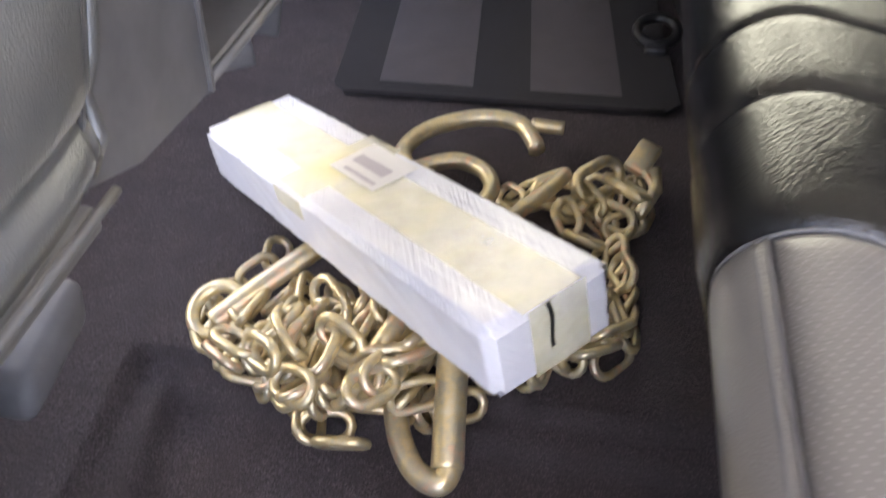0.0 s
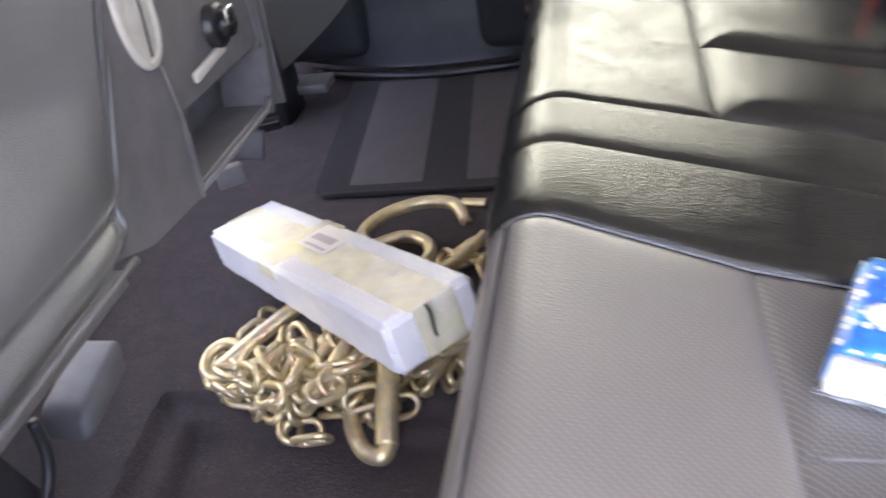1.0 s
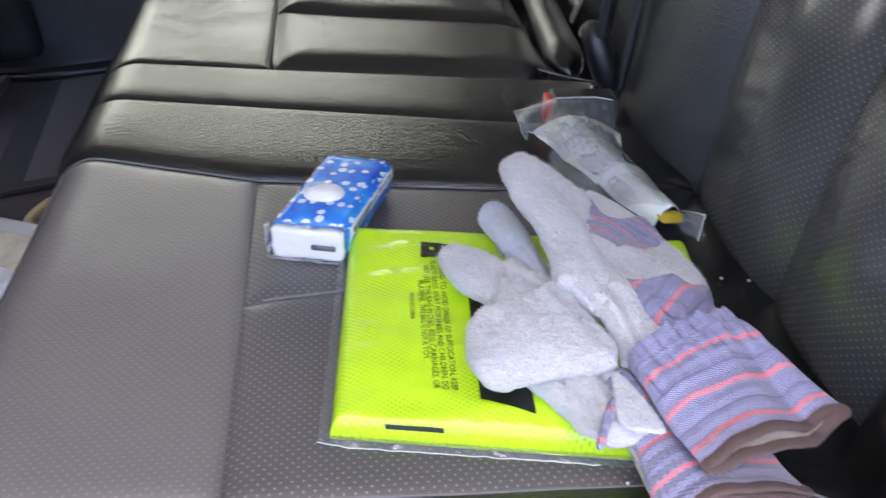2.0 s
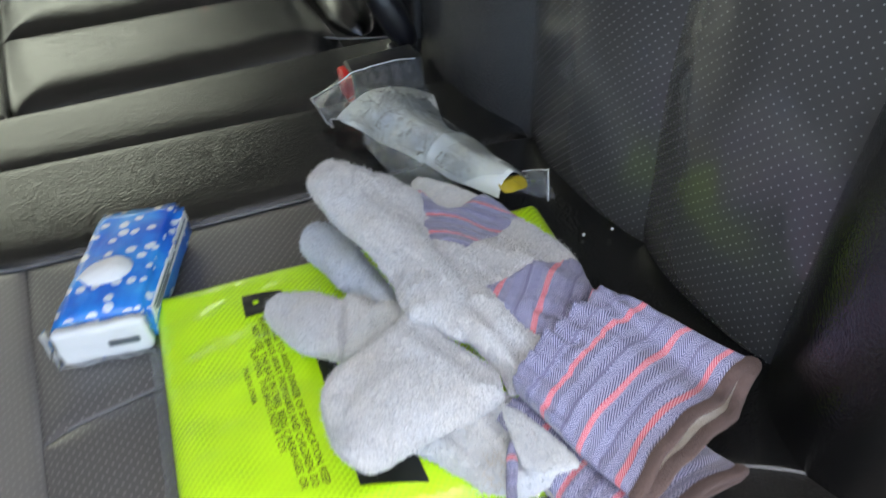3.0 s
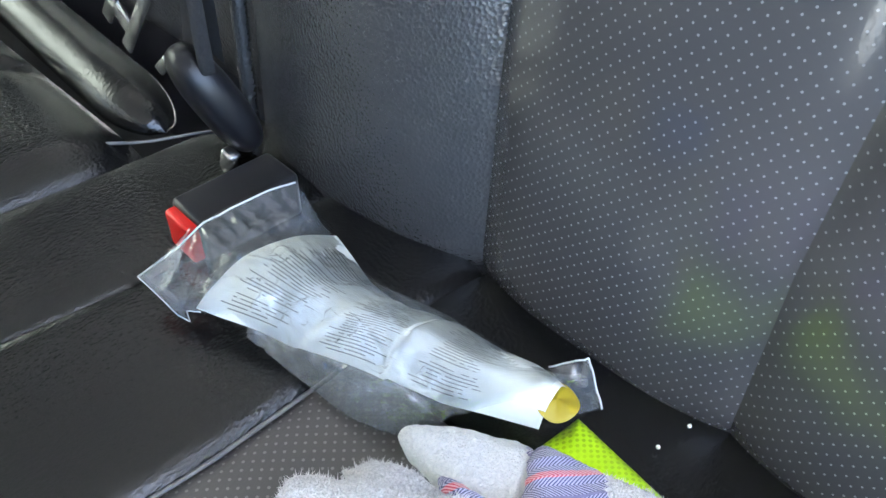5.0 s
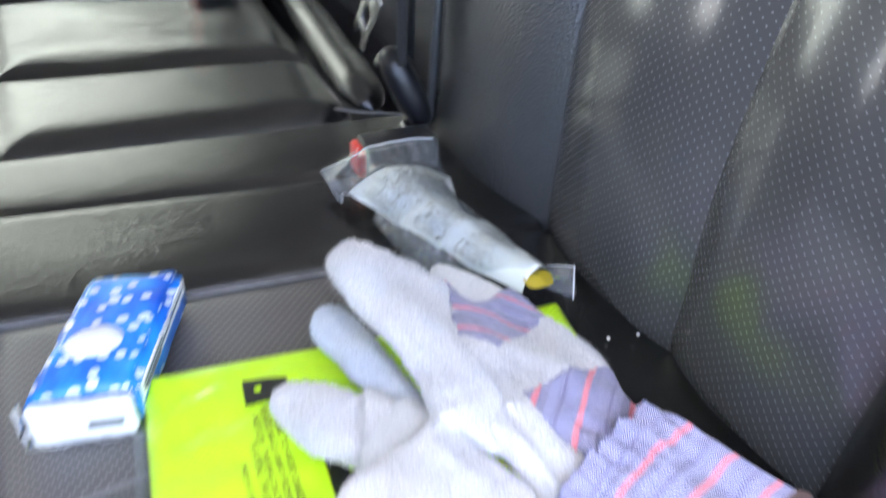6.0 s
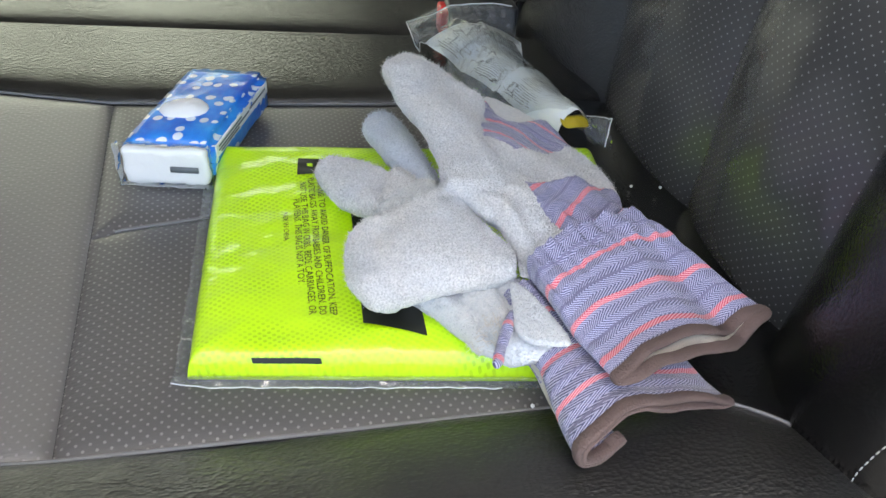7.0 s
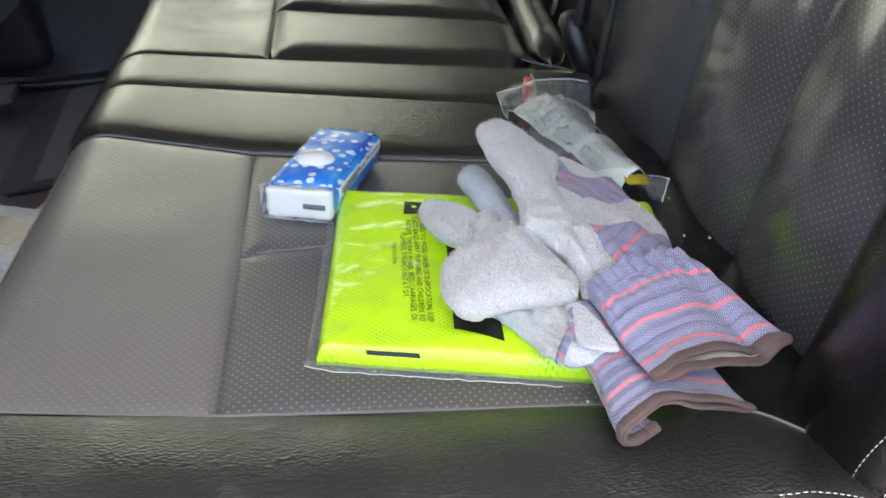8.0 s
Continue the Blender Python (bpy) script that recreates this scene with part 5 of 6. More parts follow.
def pouch(outline, zc, du, dv, ht, seed=0, rough=0.0011, cell=0.0016, cuts=(), lumps=0.0014, bend=0.0, rests=()):
    """A stuffed leather pocket with a rounded outline (u, v); zc is its middle height at the outline's middle,
    du and dv its slopes, or rests (u, v, height) tell where it lies, ht half its thickness, and cuts are creases (a, b, radius, depth)."""
    ring = [Vector((u, v, 0)) for u, v in outline]
    ring = np.array([(p.x, p.y) for p in smooth_path(ring, 5, True)])
    mid = (ring.min(0) + ring.max(0)) / 2
    pad = 0.006
    lo2, hi2 = ring.min(0) - pad, ring.max(0) + pad
    ext = np.abs(hi2 - lo2) / 2
    if len(rests):
        zc, du, dv = sum(p[2] for p in rests) / len(rests), 0.0, 0.0
    dz = (max(abs(p[2] - zc) for p in rests) if len(rests) else 0.0) + abs(du) * ext[0] + abs(dv) * ext[1] + abs(bend) * ext[1] ** 2 + ht + 0.006
    lo = np.array([lo2[0], lo2[1], zc - dz])
    ns = [int(np.ceil((hi2[0] - lo2[0]) / cell)) + 1, int(np.ceil((hi2[1] - lo2[1]) / cell)) + 1, int(np.ceil(2 * dz / cell)) + 1]
    gu, gv = np.meshgrid(lo[0] + cell * np.arange(ns[0]), lo[1] + cell * np.arange(ns[1]), indexing="ij")
    dist = np.full(gu.shape, 1e9)
    odd = np.zeros(gu.shape, bool)
    for (ax, ay), (bx, by) in zip(ring, np.roll(ring, -1, 0)):
        ex, ey = bx - ax, by - ay
        t = np.clip(((gu - ax) * ex + (gv - ay) * ey) / max(ex * ex + ey * ey, 1e-12), 0, 1)
        dist = np.minimum(dist, np.hypot(gu - ax - t * ex, gv - ay - t * ey))
        crosses = (ay > gv) != (by > gv)
        odd ^= crosses & (gu < ax + (gv - ay) * ex / (ey if abs(ey) > 1e-12 else 1e-12))
    flat = np.where(odd, -dist, dist)
    centre = zc + du * (gu - mid[0]) + dv * (gv - mid[1]) + bend * (gv - mid[1]) ** 2
    if len(rests):
        part_w = [((gu - a) ** 2 + (gv - b) ** 2 + 4e-5) ** -1.5 for a, b, _ in rests]
        centre = sum(w * p[2] for w, p in zip(part_w, rests)) / sum(part_w)
    inward = np.clip(-flat, 0, None)
    half = ht * (0.72 + 0.28 * (1 - np.exp(-inward / 0.014)))
    for i in range(ns[0]):
        for j in range(ns[1]):
            centre[i, j] += lumps * noise.noise(Vector((gu[i, j] * 42 + seed, gv[i, j] * 42, 0.0)))
    for (a0, a1), (b0, b1), r, deep in cuts:
        ex, ey = b0 - a0, b1 - a1
        t = np.clip(((gu - a0) * ex + (gv - a1) * ey) / max(ex * ex + ey * ey, 1e-12), 0, 1)
        away = np.hypot(gu - a0 - t * ex, gv - a1 - t * ey)
        half = half - deep * np.exp(-(away / r) ** 2) + 0.35 * deep * np.exp(-((away - 2.2 * r) / r) ** 2)
    gz = lo[2] + cell * np.arange(ns[2])
    up = np.abs(gz[None, None, :] - centre[:, :, None]) - half[:, :, None]
    r = ht * 0.85
    x, y = flat[:, :, None] + r, up + r
    field = np.hypot(np.maximum(x, 0), np.maximum(y, 0)) + np.minimum(np.maximum(x, y), 0) - r
    return surface_net(field, lo, cell, rough, seed)


def inside(u, v, ring):
    """Whether (u, v) lies within a ring of corners."""
    odd = False
    for (ax, ay), (bx, by) in zip(ring, ring[1:] + ring[:1]):
        if (ay > v) != (by > v) and u < ax + (v - ay) * (bx - ax) / (by - ay):
            odd = not odd
    return odd


def split_by(bm, keep):
    """A copy of the faces whose centre (u, v) keep() takes; they are taken out of bm."""
    other = bm.copy()
    gone = [f for f in other.faces if not keep(*f.calc_center_median()[:2])]
    bmesh.ops.delete(other, geom=gone, context="FACES")
    gone = [f for f in bm.faces if keep(*f.calc_center_median()[:2])]
    bmesh.ops.delete(bm, geom=gone, context="FACES")
    return other


def plane_uv(bm, origin, along):
    """Lay a uv map on bm: along its axis and across it."""
    layer = bm.loops.layers.uv.verify()
    ax = Vector(along).normalized()
    for f in bm.faces:
        for lp in f.loops:
            d = Vector((lp.vert.co.x - origin[0], lp.vert.co.y - origin[1]))
            lp[layer].uv = (d.dot(ax), d.dot(Vector((-ax.y, ax.x))))
    return bm


def cuff(start, end, hw0, hw1, ht0, h0, mouth, thick, seed, lip=0.0, steps=56, sides=110):
    """A flattened cloth tube from the wrist to the open mouth; mouth gives the mouth's middle line (c, h) for
    0..1, thick its half opening. Returns its bmesh, the lining, and the mouth's edge."""
    a, b = Vector(start), Vector(end)
    d = (b - a).normalized()
    across = Vector((-d.y, d.x))
    across = across if across.x > 0 else -across

    def f(th, t, shrink=0.0):
        tau = 0.5 - 0.5 * math.cos(th)
        e = t * t * (3 - 2 * t)
        hw = hw0 + (hw1 - hw0) * t ** 0.8
        c0, m0 = 1 - 2 * tau, h0
        c1, m1 = mouth(tau)
        c2, m2 = mouth(min(tau + 0.01, 1.0)) if tau < 0.99 else mouth(tau)
        b1, n1 = mouth(tau - 0.01) if tau >= 0.99 else (c1, m1)
        tc, tm = (c2 - b1) * hw1, (m2 - n1)
        ln = math.hypot(tc, tm) or 1.0
        side = math.sin(th)
        lift = math.copysign(abs(side) ** 0.75, side)
        nc, nm = tm / ln, -tc / ln
        if nm < 0 and abs(nm) > 0.5 and c1 > -0.6:
            nc, nm = -nc, -nm
        w1 = max(thick(tau) - shrink, 0.0004)
        c = (c0 * (1 - e) + c1 * e) * hw + e * nc * lift * w1
        h = m0 * (1 - e) + m1 * e + ((ht0 - shrink) * (1 - e) + e * nm * w1) * lift
        gather = max(0.0, 1 - t / 0.5)
        h += gather * (0.0056 * noise.noise(Vector((c * 260 + seed, t * 3, side))) + 0.002 * noise.noise(Vector((c * 90, t * 22, seed)))) + 0.0036 * noise.noise(Vector((c * 55 + seed, side * 0.5, t * 3.5))) * (1 - e * 0.75)
        skew = 0.004 * noise.noise(Vector((c * 40, t, seed + 9))) * t * t
        p = a + (b - a) * t + across * c + d * (skew - lip * side * e - gather * 0.002 * noise.noise(Vector((c * 120, 3, seed))))
        return on_seat(p.x, p.y, max(h, 0.0012 + shrink) + 0.9 * crown(p.x, p.y))
    length = (b - a).length
    ths = span(0, 2 * math.pi, sides + 1)[:-1]
    body = sheet(lambda th, t: f(th, t), ths, span(0, 1, steps), uv=lambda th, t: (t * length + 0.003 + 0.0012 * noise.noise(Vector((th * 2, t * 4, seed))), th * (hw0 + hw1) * 0.32), close_u=True)
    inner = sheet(lambda th, t: f(th, t, 0.0012), ths, span(0.3, 0.995, 24), close_u=True)
    edge = [f(th, 1.0) for th in ths]
    back = [f(th, 0.93) for th in ths]
    return body, inner, edge, back


def binding(edge, back):
    """A folded tape round the mouth of a cuff."""
    k = len(edge)
    bm = bmesh.new()
    prof = []
    mid = sum((Vector(p) for p in edge), Vector()) / k
    top = max(range(k), key=lambda i: edge[i].z)
    sign = 1.0
    for turn in (0, 1):
        for i in ([top] if turn == 0 else range(k)):
            e, q = edge[i], back[i]
            inward = (q - e).normalized()
            along = (edge[(i + 1) % k] - edge[i - 1]).normalized()
            out = along.cross(inward).normalized() * sign
            if turn == 0:
                sign = 1.0 if out.z > 0 else -1.0
                continue
            prof.append([bm.verts.new(p) for p in (e + inward * 0.0052 + out * 0.0006, e + inward * 0.003 + out * 0.0013, e + inward * 0.0004 + out * 0.0013, e - inward * 0.0011 + out * 0.0002, e - inward * 0.0006 - out * 0.0011, e + inward * 0.0025 - out * 0.0018, e + inward * 0.005 - out * 0.0018)])
    for i in range(k):
        p, q = prof[i], prof[(i + 1) % k]
        for j in range(6):
            bm.faces.new((p[j], q[j], q[j + 1], p[j + 1]))
    bmesh.ops.recalc_face_normals(bm, faces=bm.faces)
    return bm


def nap(bm, count, length, seed):
    """Short fibres standing on a skin, as one joined mesh."""
    rnd = random.Random(seed)
    faces = [f for f in bm.faces if f.normal.z > -0.2]
    out = bmesh.new()
    for _ in range(count):
        f = rnd.choice(faces)
        a, b, c = (v.co for v in f.verts[:3])
        k, l = rnd.random(), rnd.random()
        base = a + (b - a) * k * 0.6 + (c - a) * l * 0.6
        tip = base + (f.normal + Vector((rnd.uniform(-1, 1), rnd.uniform(-1, 1), rnd.uniform(-1, 1))) * 0.9) * length * rnd.uniform(0.4, 1)
        side = Vector((rnd.uniform(-1, 1), rnd.uniform(-1, 1), 0)).normalized() * 0.00022
        out.faces.new([out.verts.new(q) for q in (base - side, base + side, tip)])
    return out


# the lower glove lies on the vest
under = thing("work_glove", "grey suede work glove with striped cuff, lying on the vest", "glove", "pair of work gloves", at=on_seat(0.48, -0.06, 0.02))


def suede_part(name, parent, mat, label, seed, fibres=2500, **shape):
    bm = pouch(seed=seed, **shape)
    fuzz = nap(bm, fibres, 0.0017, seed)
    ob = part(name, bm, mat, parent, label)
    part("nap", fuzz, mat, ob, "short suede fibres", False, "stuff")
    return ob


suede_part("finger", under, SUEDE_BLUE, "bluish grey suede finger", 5, 2500, outline=[(0.4224, 0.066), (0.4285, 0.0777), (0.4372, 0.0793), (0.4445, 0.073), (0.4496, 0.0554), (0.4521, 0.0264), (0.4563, -0.004), (0.4559, -0.025), (0.4439, -0.0135), (0.4376, 0.0071), (0.4304, 0.0179), (0.4258, 0.043), (0.4222, 0.0533)], zc=0, du=0, dv=0, ht=0.009, rests=[(0.423, 0.07, 0.03), (0.45, 0, 0.034)])
suede_part("finger", under, SUEDE, "grey suede finger", 6, 2500, outline=[(0.3895, 0.0215), (0.3932, 0.0286), (0.4031, 0.0304), (0.4175, 0.023), (0.4278, 0.0101), (0.4418, 0.0011), (0.4435, -0.0161), (0.4297, -0.0286), (0.4154, -0.0308), (0.4056, -0.0216), (0.3971, -0.0096), (0.391, 0.0079)], zc=0, du=0, dv=0, ht=0.0095, rests=[(0.39, 0.018, 0.031), (0.43, -0.01, 0.036)], cuts=[((0.431, 0.012), (0.419, -0.03), 0.002, 0.003)])
suede_part("finger_base", under, SUEDE_PALE, "pale suede at the root of the fingers", 7, 2000, outline=[(0.4152, -0.0349), (0.4237, -0.0191), (0.4366, -0.0077), (0.4484, -0.0078), (0.4552, -0.0172), (0.4579, -0.0423), (0.4381, -0.0572), (0.4208, -0.0501)], zc=0, du=0, dv=0, ht=0.0085, rests=[(0.43, -0.01, 0.037), (0.44, -0.04, 0.04)])
suede_part("glove_shell", under, SUEDE_PALE, "pale grey suede palm with creases", 8, 4000, outline=[(0.4169, -0.0772), (0.4239, -0.0868), (0.4309, -0.0957), (0.4379, -0.1095), (0.4486, -0.1257), (0.4593, -0.1303), (0.4834, -0.1281), (0.4828, -0.1118), (0.4767, -0.0824), (0.4564, -0.0677), (0.4249, -0.0631)], zc=0, du=0, dv=0, ht=0.0105, rests=[(0.42, -0.1, 0.024), (0.46, -0.12, 0.0265), (0.49, -0.1, 0.028)], cuts=[((0.44, -0.08), (0.452, -0.128), 0.003, 0.003), ((0.425, -0.075), (0.44, -0.112), 0.004, 0.002), ((0.462, -0.08), (0.464, -0.11), 0.0025, 0.003)])
suede_part("cuff_tab", under, SUEDE_PALE, "pale suede tab sewn on the cuff", 9, 500, outline=[(0.4677, -0.0939), (0.4736, -0.0973), (0.4773, -0.1072), (0.4812, -0.118), (0.4835, -0.1325), (0.4727, -0.1327), (0.4638, -0.1301), (0.4614, -0.123), (0.4634, -0.1118)], zc=0, du=0, dv=0, ht=0.0022, rests=[(0.465, -0.11, 0.04), (0.49, -0.12, 0.038), (0.505, -0.128, 0.034)], cell=0.0011, rough=0.0003, lumps=0.0006)
bm = pouch([(0.4629, -0.11), (0.4647, -0.113), (0.4603, -0.1229), (0.4555, -0.1299), (0.4504, -0.1395), (0.446, -0.1388), (0.4506, -0.1291), (0.4563, -0.119)], 0, 0, 0, 0.0045, 3, 0.0006, 0.0012, rests=[(0.465, -0.11, 0.039), (0.49, -0.12, 0.037), (0.505, -0.128, 0.033)])
part("frayed_strip", plane_uv(bm, (0.4, -0.1), (0.3, 0.9)), STRIPE, under, "frayed strip of striped twill")
rnd = random.Random(5)
threads = []
for i in range(26):
    u, v = 0.456 + rnd.uniform(-0.004, 0.004), -0.12 + rnd.uniform(-0.012, 0.01)
    p = on_seat(u + (v + 0.11) * 0.4, v, 0.0375)
    pts = [p]
    for k in range(3):
        p = p + Vector((rnd.uniform(-0.003, 0.001), rnd.uniform(-0.003, 0.003), rnd.uniform(-0.0015, 0.0022)))
        pts.append(p)
    threads.append(tube(smooth_path(pts, 3), 0.00018, 4))
part("loose_threads", join(*threads), LINING, under, "loose pale threads", False, "stuff")

CURL = lerp_table([(0.0, 1.0), (0.2, 0.66), (0.4, 0.2), (0.6, -0.3), (0.7, -0.62), (0.76, -0.84), (0.8, -0.97), (0.84, -1.0), (0.88, -0.94), (0.94, -0.72), (1.0, -0.46)])
CURL_H = lerp_table([(0.0, 0.006), (0.1, 0.007), (0.2, 0.01), (0.4, 0.017), (0.55, 0.026), (0.65, 0.0275), (0.72, 0.025), (0.78, 0.019), (0.82, 0.013), (0.86, 0.0065), (0.92, 0.0045), (1.0, 0.0075)])
body, inner, edge, back = cuff((0.487, -0.088), (0.511, -0.166), 0.031, 0.0425, 0.013, 0.026, lambda k: (CURL(k), CURL_H(k)), lambda k: 0.0016 + 0.0016 * math.exp(-((k - 0.3) / 0.2) ** 2), 3)
part("cuff", body, STRIPE, under, "blue twill cuff with red stripes")
part("cuff_lining", inner, LINING, under, "cream cuff lining")
part("cuff_binding", binding(edge, back), HEM, under, "brown binding tape")

# the upper glove lies across it
over = thing("work_glove", "grey suede work glove with striped cloth back, atop the other", "glove", "pair of work gloves", at=on_seat(0.5, -0.03, 0.05))
suede_part("finger", over, SUEDE, "grey suede finger behind the forefinger", 12, 2000, outline=[(0.474, 0.0839), (0.4781, 0.0825), (0.4845, 0.08), (0.4897, 0.0721), (0.4926, 0.0575), (0.4965, 0.0148), (0.4859, -0.0005), (0.4802, 0.0032), (0.4735, 0.0504)], zc=0, du=0, dv=0, ht=0.0095, rests=[(0.47, 0.07, 0.05), (0.5, 0.04, 0.046)])
bm = pouch([(0.5009, 0.0901), (0.5087, 0.0904), (0.5181, 0.0789), (0.5298, 0.0567), (0.5345, 0.036), (0.5359, 0.0168), (0.5181, 0.0066), (0.4994, 0.0146), (0.4967, 0.0514), (0.4967, 0.0739)], 0, 0, 0, 0.0095, 13, rests=[(0.5, 0.07, 0.03), (0.53, 0.04, 0.031)])
RING_CLOTH = [(0.5355, 0.0584), (0.5494, 0.0129), (0.5104, -0.0113), (0.4956, 0.0089), (0.5147, 0.0363)]
cloth = split_by(bm, lambda u, v: inside(u, v, RING_CLOTH))
part("finger", bm, SUEDE_PALE, over, "pale suede finger")
part("cloth_back", plane_uv(cloth, (0.5, 0.05), (0.5, 0.85)), STRIPE, over, "blue twill cloth with red stripes")
suede_part("finger", over, SUEDE, "wide grey suede forefinger", 11, 5000, outline=[(0.4406, 0.0685), (0.4469, 0.0811), (0.4547, 0.0859), (0.4614, 0.0863), (0.4696, 0.0767), (0.4776, 0.0667), (0.4854, 0.0556), (0.4941, 0.0442), (0.4852, 0.0191), (0.4831, -0.0049), (0.4864, -0.0222), (0.482, -0.0449), (0.468, -0.0602), (0.4603, -0.0488), (0.4505, -0.0393), (0.4533, -0.0158), (0.4508, 0.0056), (0.4457, 0.0269), (0.4409, 0.0459)], zc=0, du=0, dv=0, ht=0.0095, rests=[(0.445, 0.062, 0.066), (0.46, 0.02, 0.062), (0.485, 0.03, 0.055), (0.455, -0.02, 0.056), (0.475, -0.03, 0.056), (0.48, -0.055, 0.052)], cuts=[((0.452, -0.035), (0.478, -0.035), 0.003, 0.001)])
bm = pouch([(0.4964, 0.0636), (0.506, 0.0382), (0.5295, 0.0488), (0.5385, 0.0397), (0.5432, 0.024), (0.5489, 0.0034), (0.5529, -0.0158), (0.5466, -0.0456), (0.5492, -0.0643), (0.5159, -0.0937), (0.4962, -0.0962), (0.4766, -0.0917), (0.4738, -0.0855), (0.4733, -0.0725), (0.4648, -0.0508), (0.4584, -0.0316), (0.4691, -0.0102), (0.4816, 0.0323)], 0, 0, 0, 0.0105, 15, rests=[(0.495, 0.05, 0.044), (0.48, 0, 0.05), (0.478, -0.05, 0.05), (0.535, 0.015, 0.028), (0.549, -0.023, 0.026), (0.472, -0.09, 0.04), (0.515, -0.03, 0.042), (0.55, -0.06, 0.03), (0.51, -0.08, 0.042)], cuts=[((0.47, -0.06), (0.478, -0.09), 0.003, 0.003), ((0.483, -0.05), (0.49, -0.09), 0.003, 0.0025), ((0.492, -0.038), (0.552, -0.017), 0.0012, 0.0012), ((0.51, -0.06), (0.53, -0.085), 0.003, 0.003)])
CLOTH_1 = [(0.4979, 0.0827), (0.5076, 0.0437), (0.5144, 0.0407), (0.5321, 0.0566), (0.5436, 0.0442), (0.5425, 0.0268), (0.4972, -0.0076), (0.4836, 0.0061), (0.4874, 0.0386)]
CLOTH_2 = [(0.4925, -0.0374), (0.5578, -0.0158), (0.5587, -0.0636), (0.5474, -0.0986), (0.5073, -0.1018), (0.4962, -0.0924), (0.5001, -0.0755), (0.4947, -0.0613)]
patch_1 = split_by(bm, lambda u, v: inside(u, v, CLOTH_1))
patch_2 = split_by(bm, lambda u, v: inside(u, v, CLOTH_2))
fuzz = nap(bm, 4000, 0.0017, 2)
shell = part("glove_shell", bm, SUEDE, over, "grey suede palm and knuckle strap")
part("nap", fuzz, SUEDE, shell, "short suede fibres", False, "stuff")
part("cloth_back", plane_uv(patch_1, (0.5, 0.05), (0.5, 0.85)), STRIPE, over, "blue twill cloth with red stripes")
part("cloth_back", plane_uv(patch_2, (0.5, 0.06), (0.75, -0.65)), STRIPE, over, "blue twill cloth with red stripes")
suede_part("thumb", over, SUEDE, "broad grey suede thumb", 16, 5000, outline=[(0.4531, -0.0302), (0.4409, -0.035), (0.4236, -0.038), (0.4063, -0.0414), (0.3978, -0.0532), (0.3947, -0.0685), (0.3968, -0.0837), (0.4015, -0.0908), (0.4083, -0.093), (0.4197, -0.0931), (0.4324, -0.0946), (0.45, -0.0955), (0.4686, -0.0926), (0.4729, -0.0887), (0.4748, -0.0764), (0.4707, -0.0677), (0.4641, -0.0533), (0.4614, -0.0367)], zc=0, du=0, dv=0, ht=0.0105, rests=[(0.397, -0.08, 0.034), (0.405, -0.1, 0.03), (0.44, -0.07, 0.045), (0.472, -0.09, 0.042), (0.455, -0.05, 0.048)], cuts=[((0.452, -0.045), (0.468, -0.08), 0.004, 0.002)])

POUT = lerp_table([(0.0, 0.026), (0.1, 0.027), (0.22, 0.0205), (0.3, 0.0245), (0.4, 0.032), (0.6, 0.038), (0.8, 0.04), (1.0, 0.036)])
GAPE = lerp_table([(0.0, 0.0012), (0.2, 0.0022), (0.27, 0.0016), (0.35, 0.0032), (0.5, 0.0062), (0.7, 0.0056), (0.9, 0.003), (1.0, 0.0016)])
body, inner, edge, back = cuff((0.511, -0.074), (0.541, -0.14), 0.037, 0.053, 0.013, 0.044, lambda k: (1 - 2 * k, POUT(k)), lambda k: GAPE(k) * 0.6, 8, 0.004)
part("cuff", body, STRIPE, over, "blue twill cuff with red stripes")
part("cuff_lining", inner, LINING, over, "cream cuff lining")
part("cuff_binding", binding(edge, back), HEM, over, "brown binding tape")

# ---- buckles and belt ----


def buckle(at, turn, label):
    ob = thing("seat_belt_buckle", label, "buckle", "seat belt buckles", at=at)
    m = Matrix.Translation(at) @ pose(0, 0, 0, 0, math.degrees(A0), 0) @ pose(0, 0, 0, 0, 0, turn)
    part("housing", box((0.058, 0.027, 0.028), 0.003, 3, m @ Matrix.Translation((0.031, 0, 0.015))), PLASTIC_BLACK, ob, "black plastic housing")
    part("button", box((0.008, 0.022, 0.022), 0.002, 3, m @ Matrix.Translation((0.0005, 0, 0.015))), RED, ob, "red release button")
    return ob


buckle(on_seat(0.51, 0.2525, 0.001), -2, "black seat belt buckle with red button on the cushion")
buckle(on_seat(0.478, 0.727, 0.026), 8, "black seat belt buckle with red button by the far seat")

belt = thing("seat_belt", "black webbing seat belt with steel tongue and plastic cover", "seat belt", at=(0.57, 0.29, 0.26))
m = pose(0.577, 0.309, 0.292, -12, -14, -8)
bm = bmesh.new()
bmesh.ops.create_uvsphere(bm, u_segments=28, v_segments=18, radius=1)
for v in bm.verts:
    c = v.co
    r = (abs(c.x) ** 2.6 + abs(c.y) ** 2.6 + abs(c.z) ** 2.6) ** (-1 / 2.6)
    v.co = Vector((c.x * r * 0.013, c.y * r * 0.02, c.z * r * 0.036))
bm.transform(m)
part("belt_cover", bm, PLASTIC_BLACK, belt, "black rounded plastic cover")
part("cover_ridge", tube([m @ Vector((-0.0115 + 0.0045 * (z / 0.028) ** 2, 0.004, z)) for z in span(-0.026, 0.026, 14)], 0.0016, 6), PLASTIC_DARK, belt)
part("cover_clip", box((0.008, 0.01, 0.016), 0.002, 2, pose(0.566, 0.296, 0.262, 20, 10, 0)), STEEL, belt, "steel clip")
part("cover_clip", box((0.006, 0.022, 0.007), 0.0015, 2, pose(0.567, 0.33, 0.312, -40, 0, 0)), STEEL, belt, "steel clip")
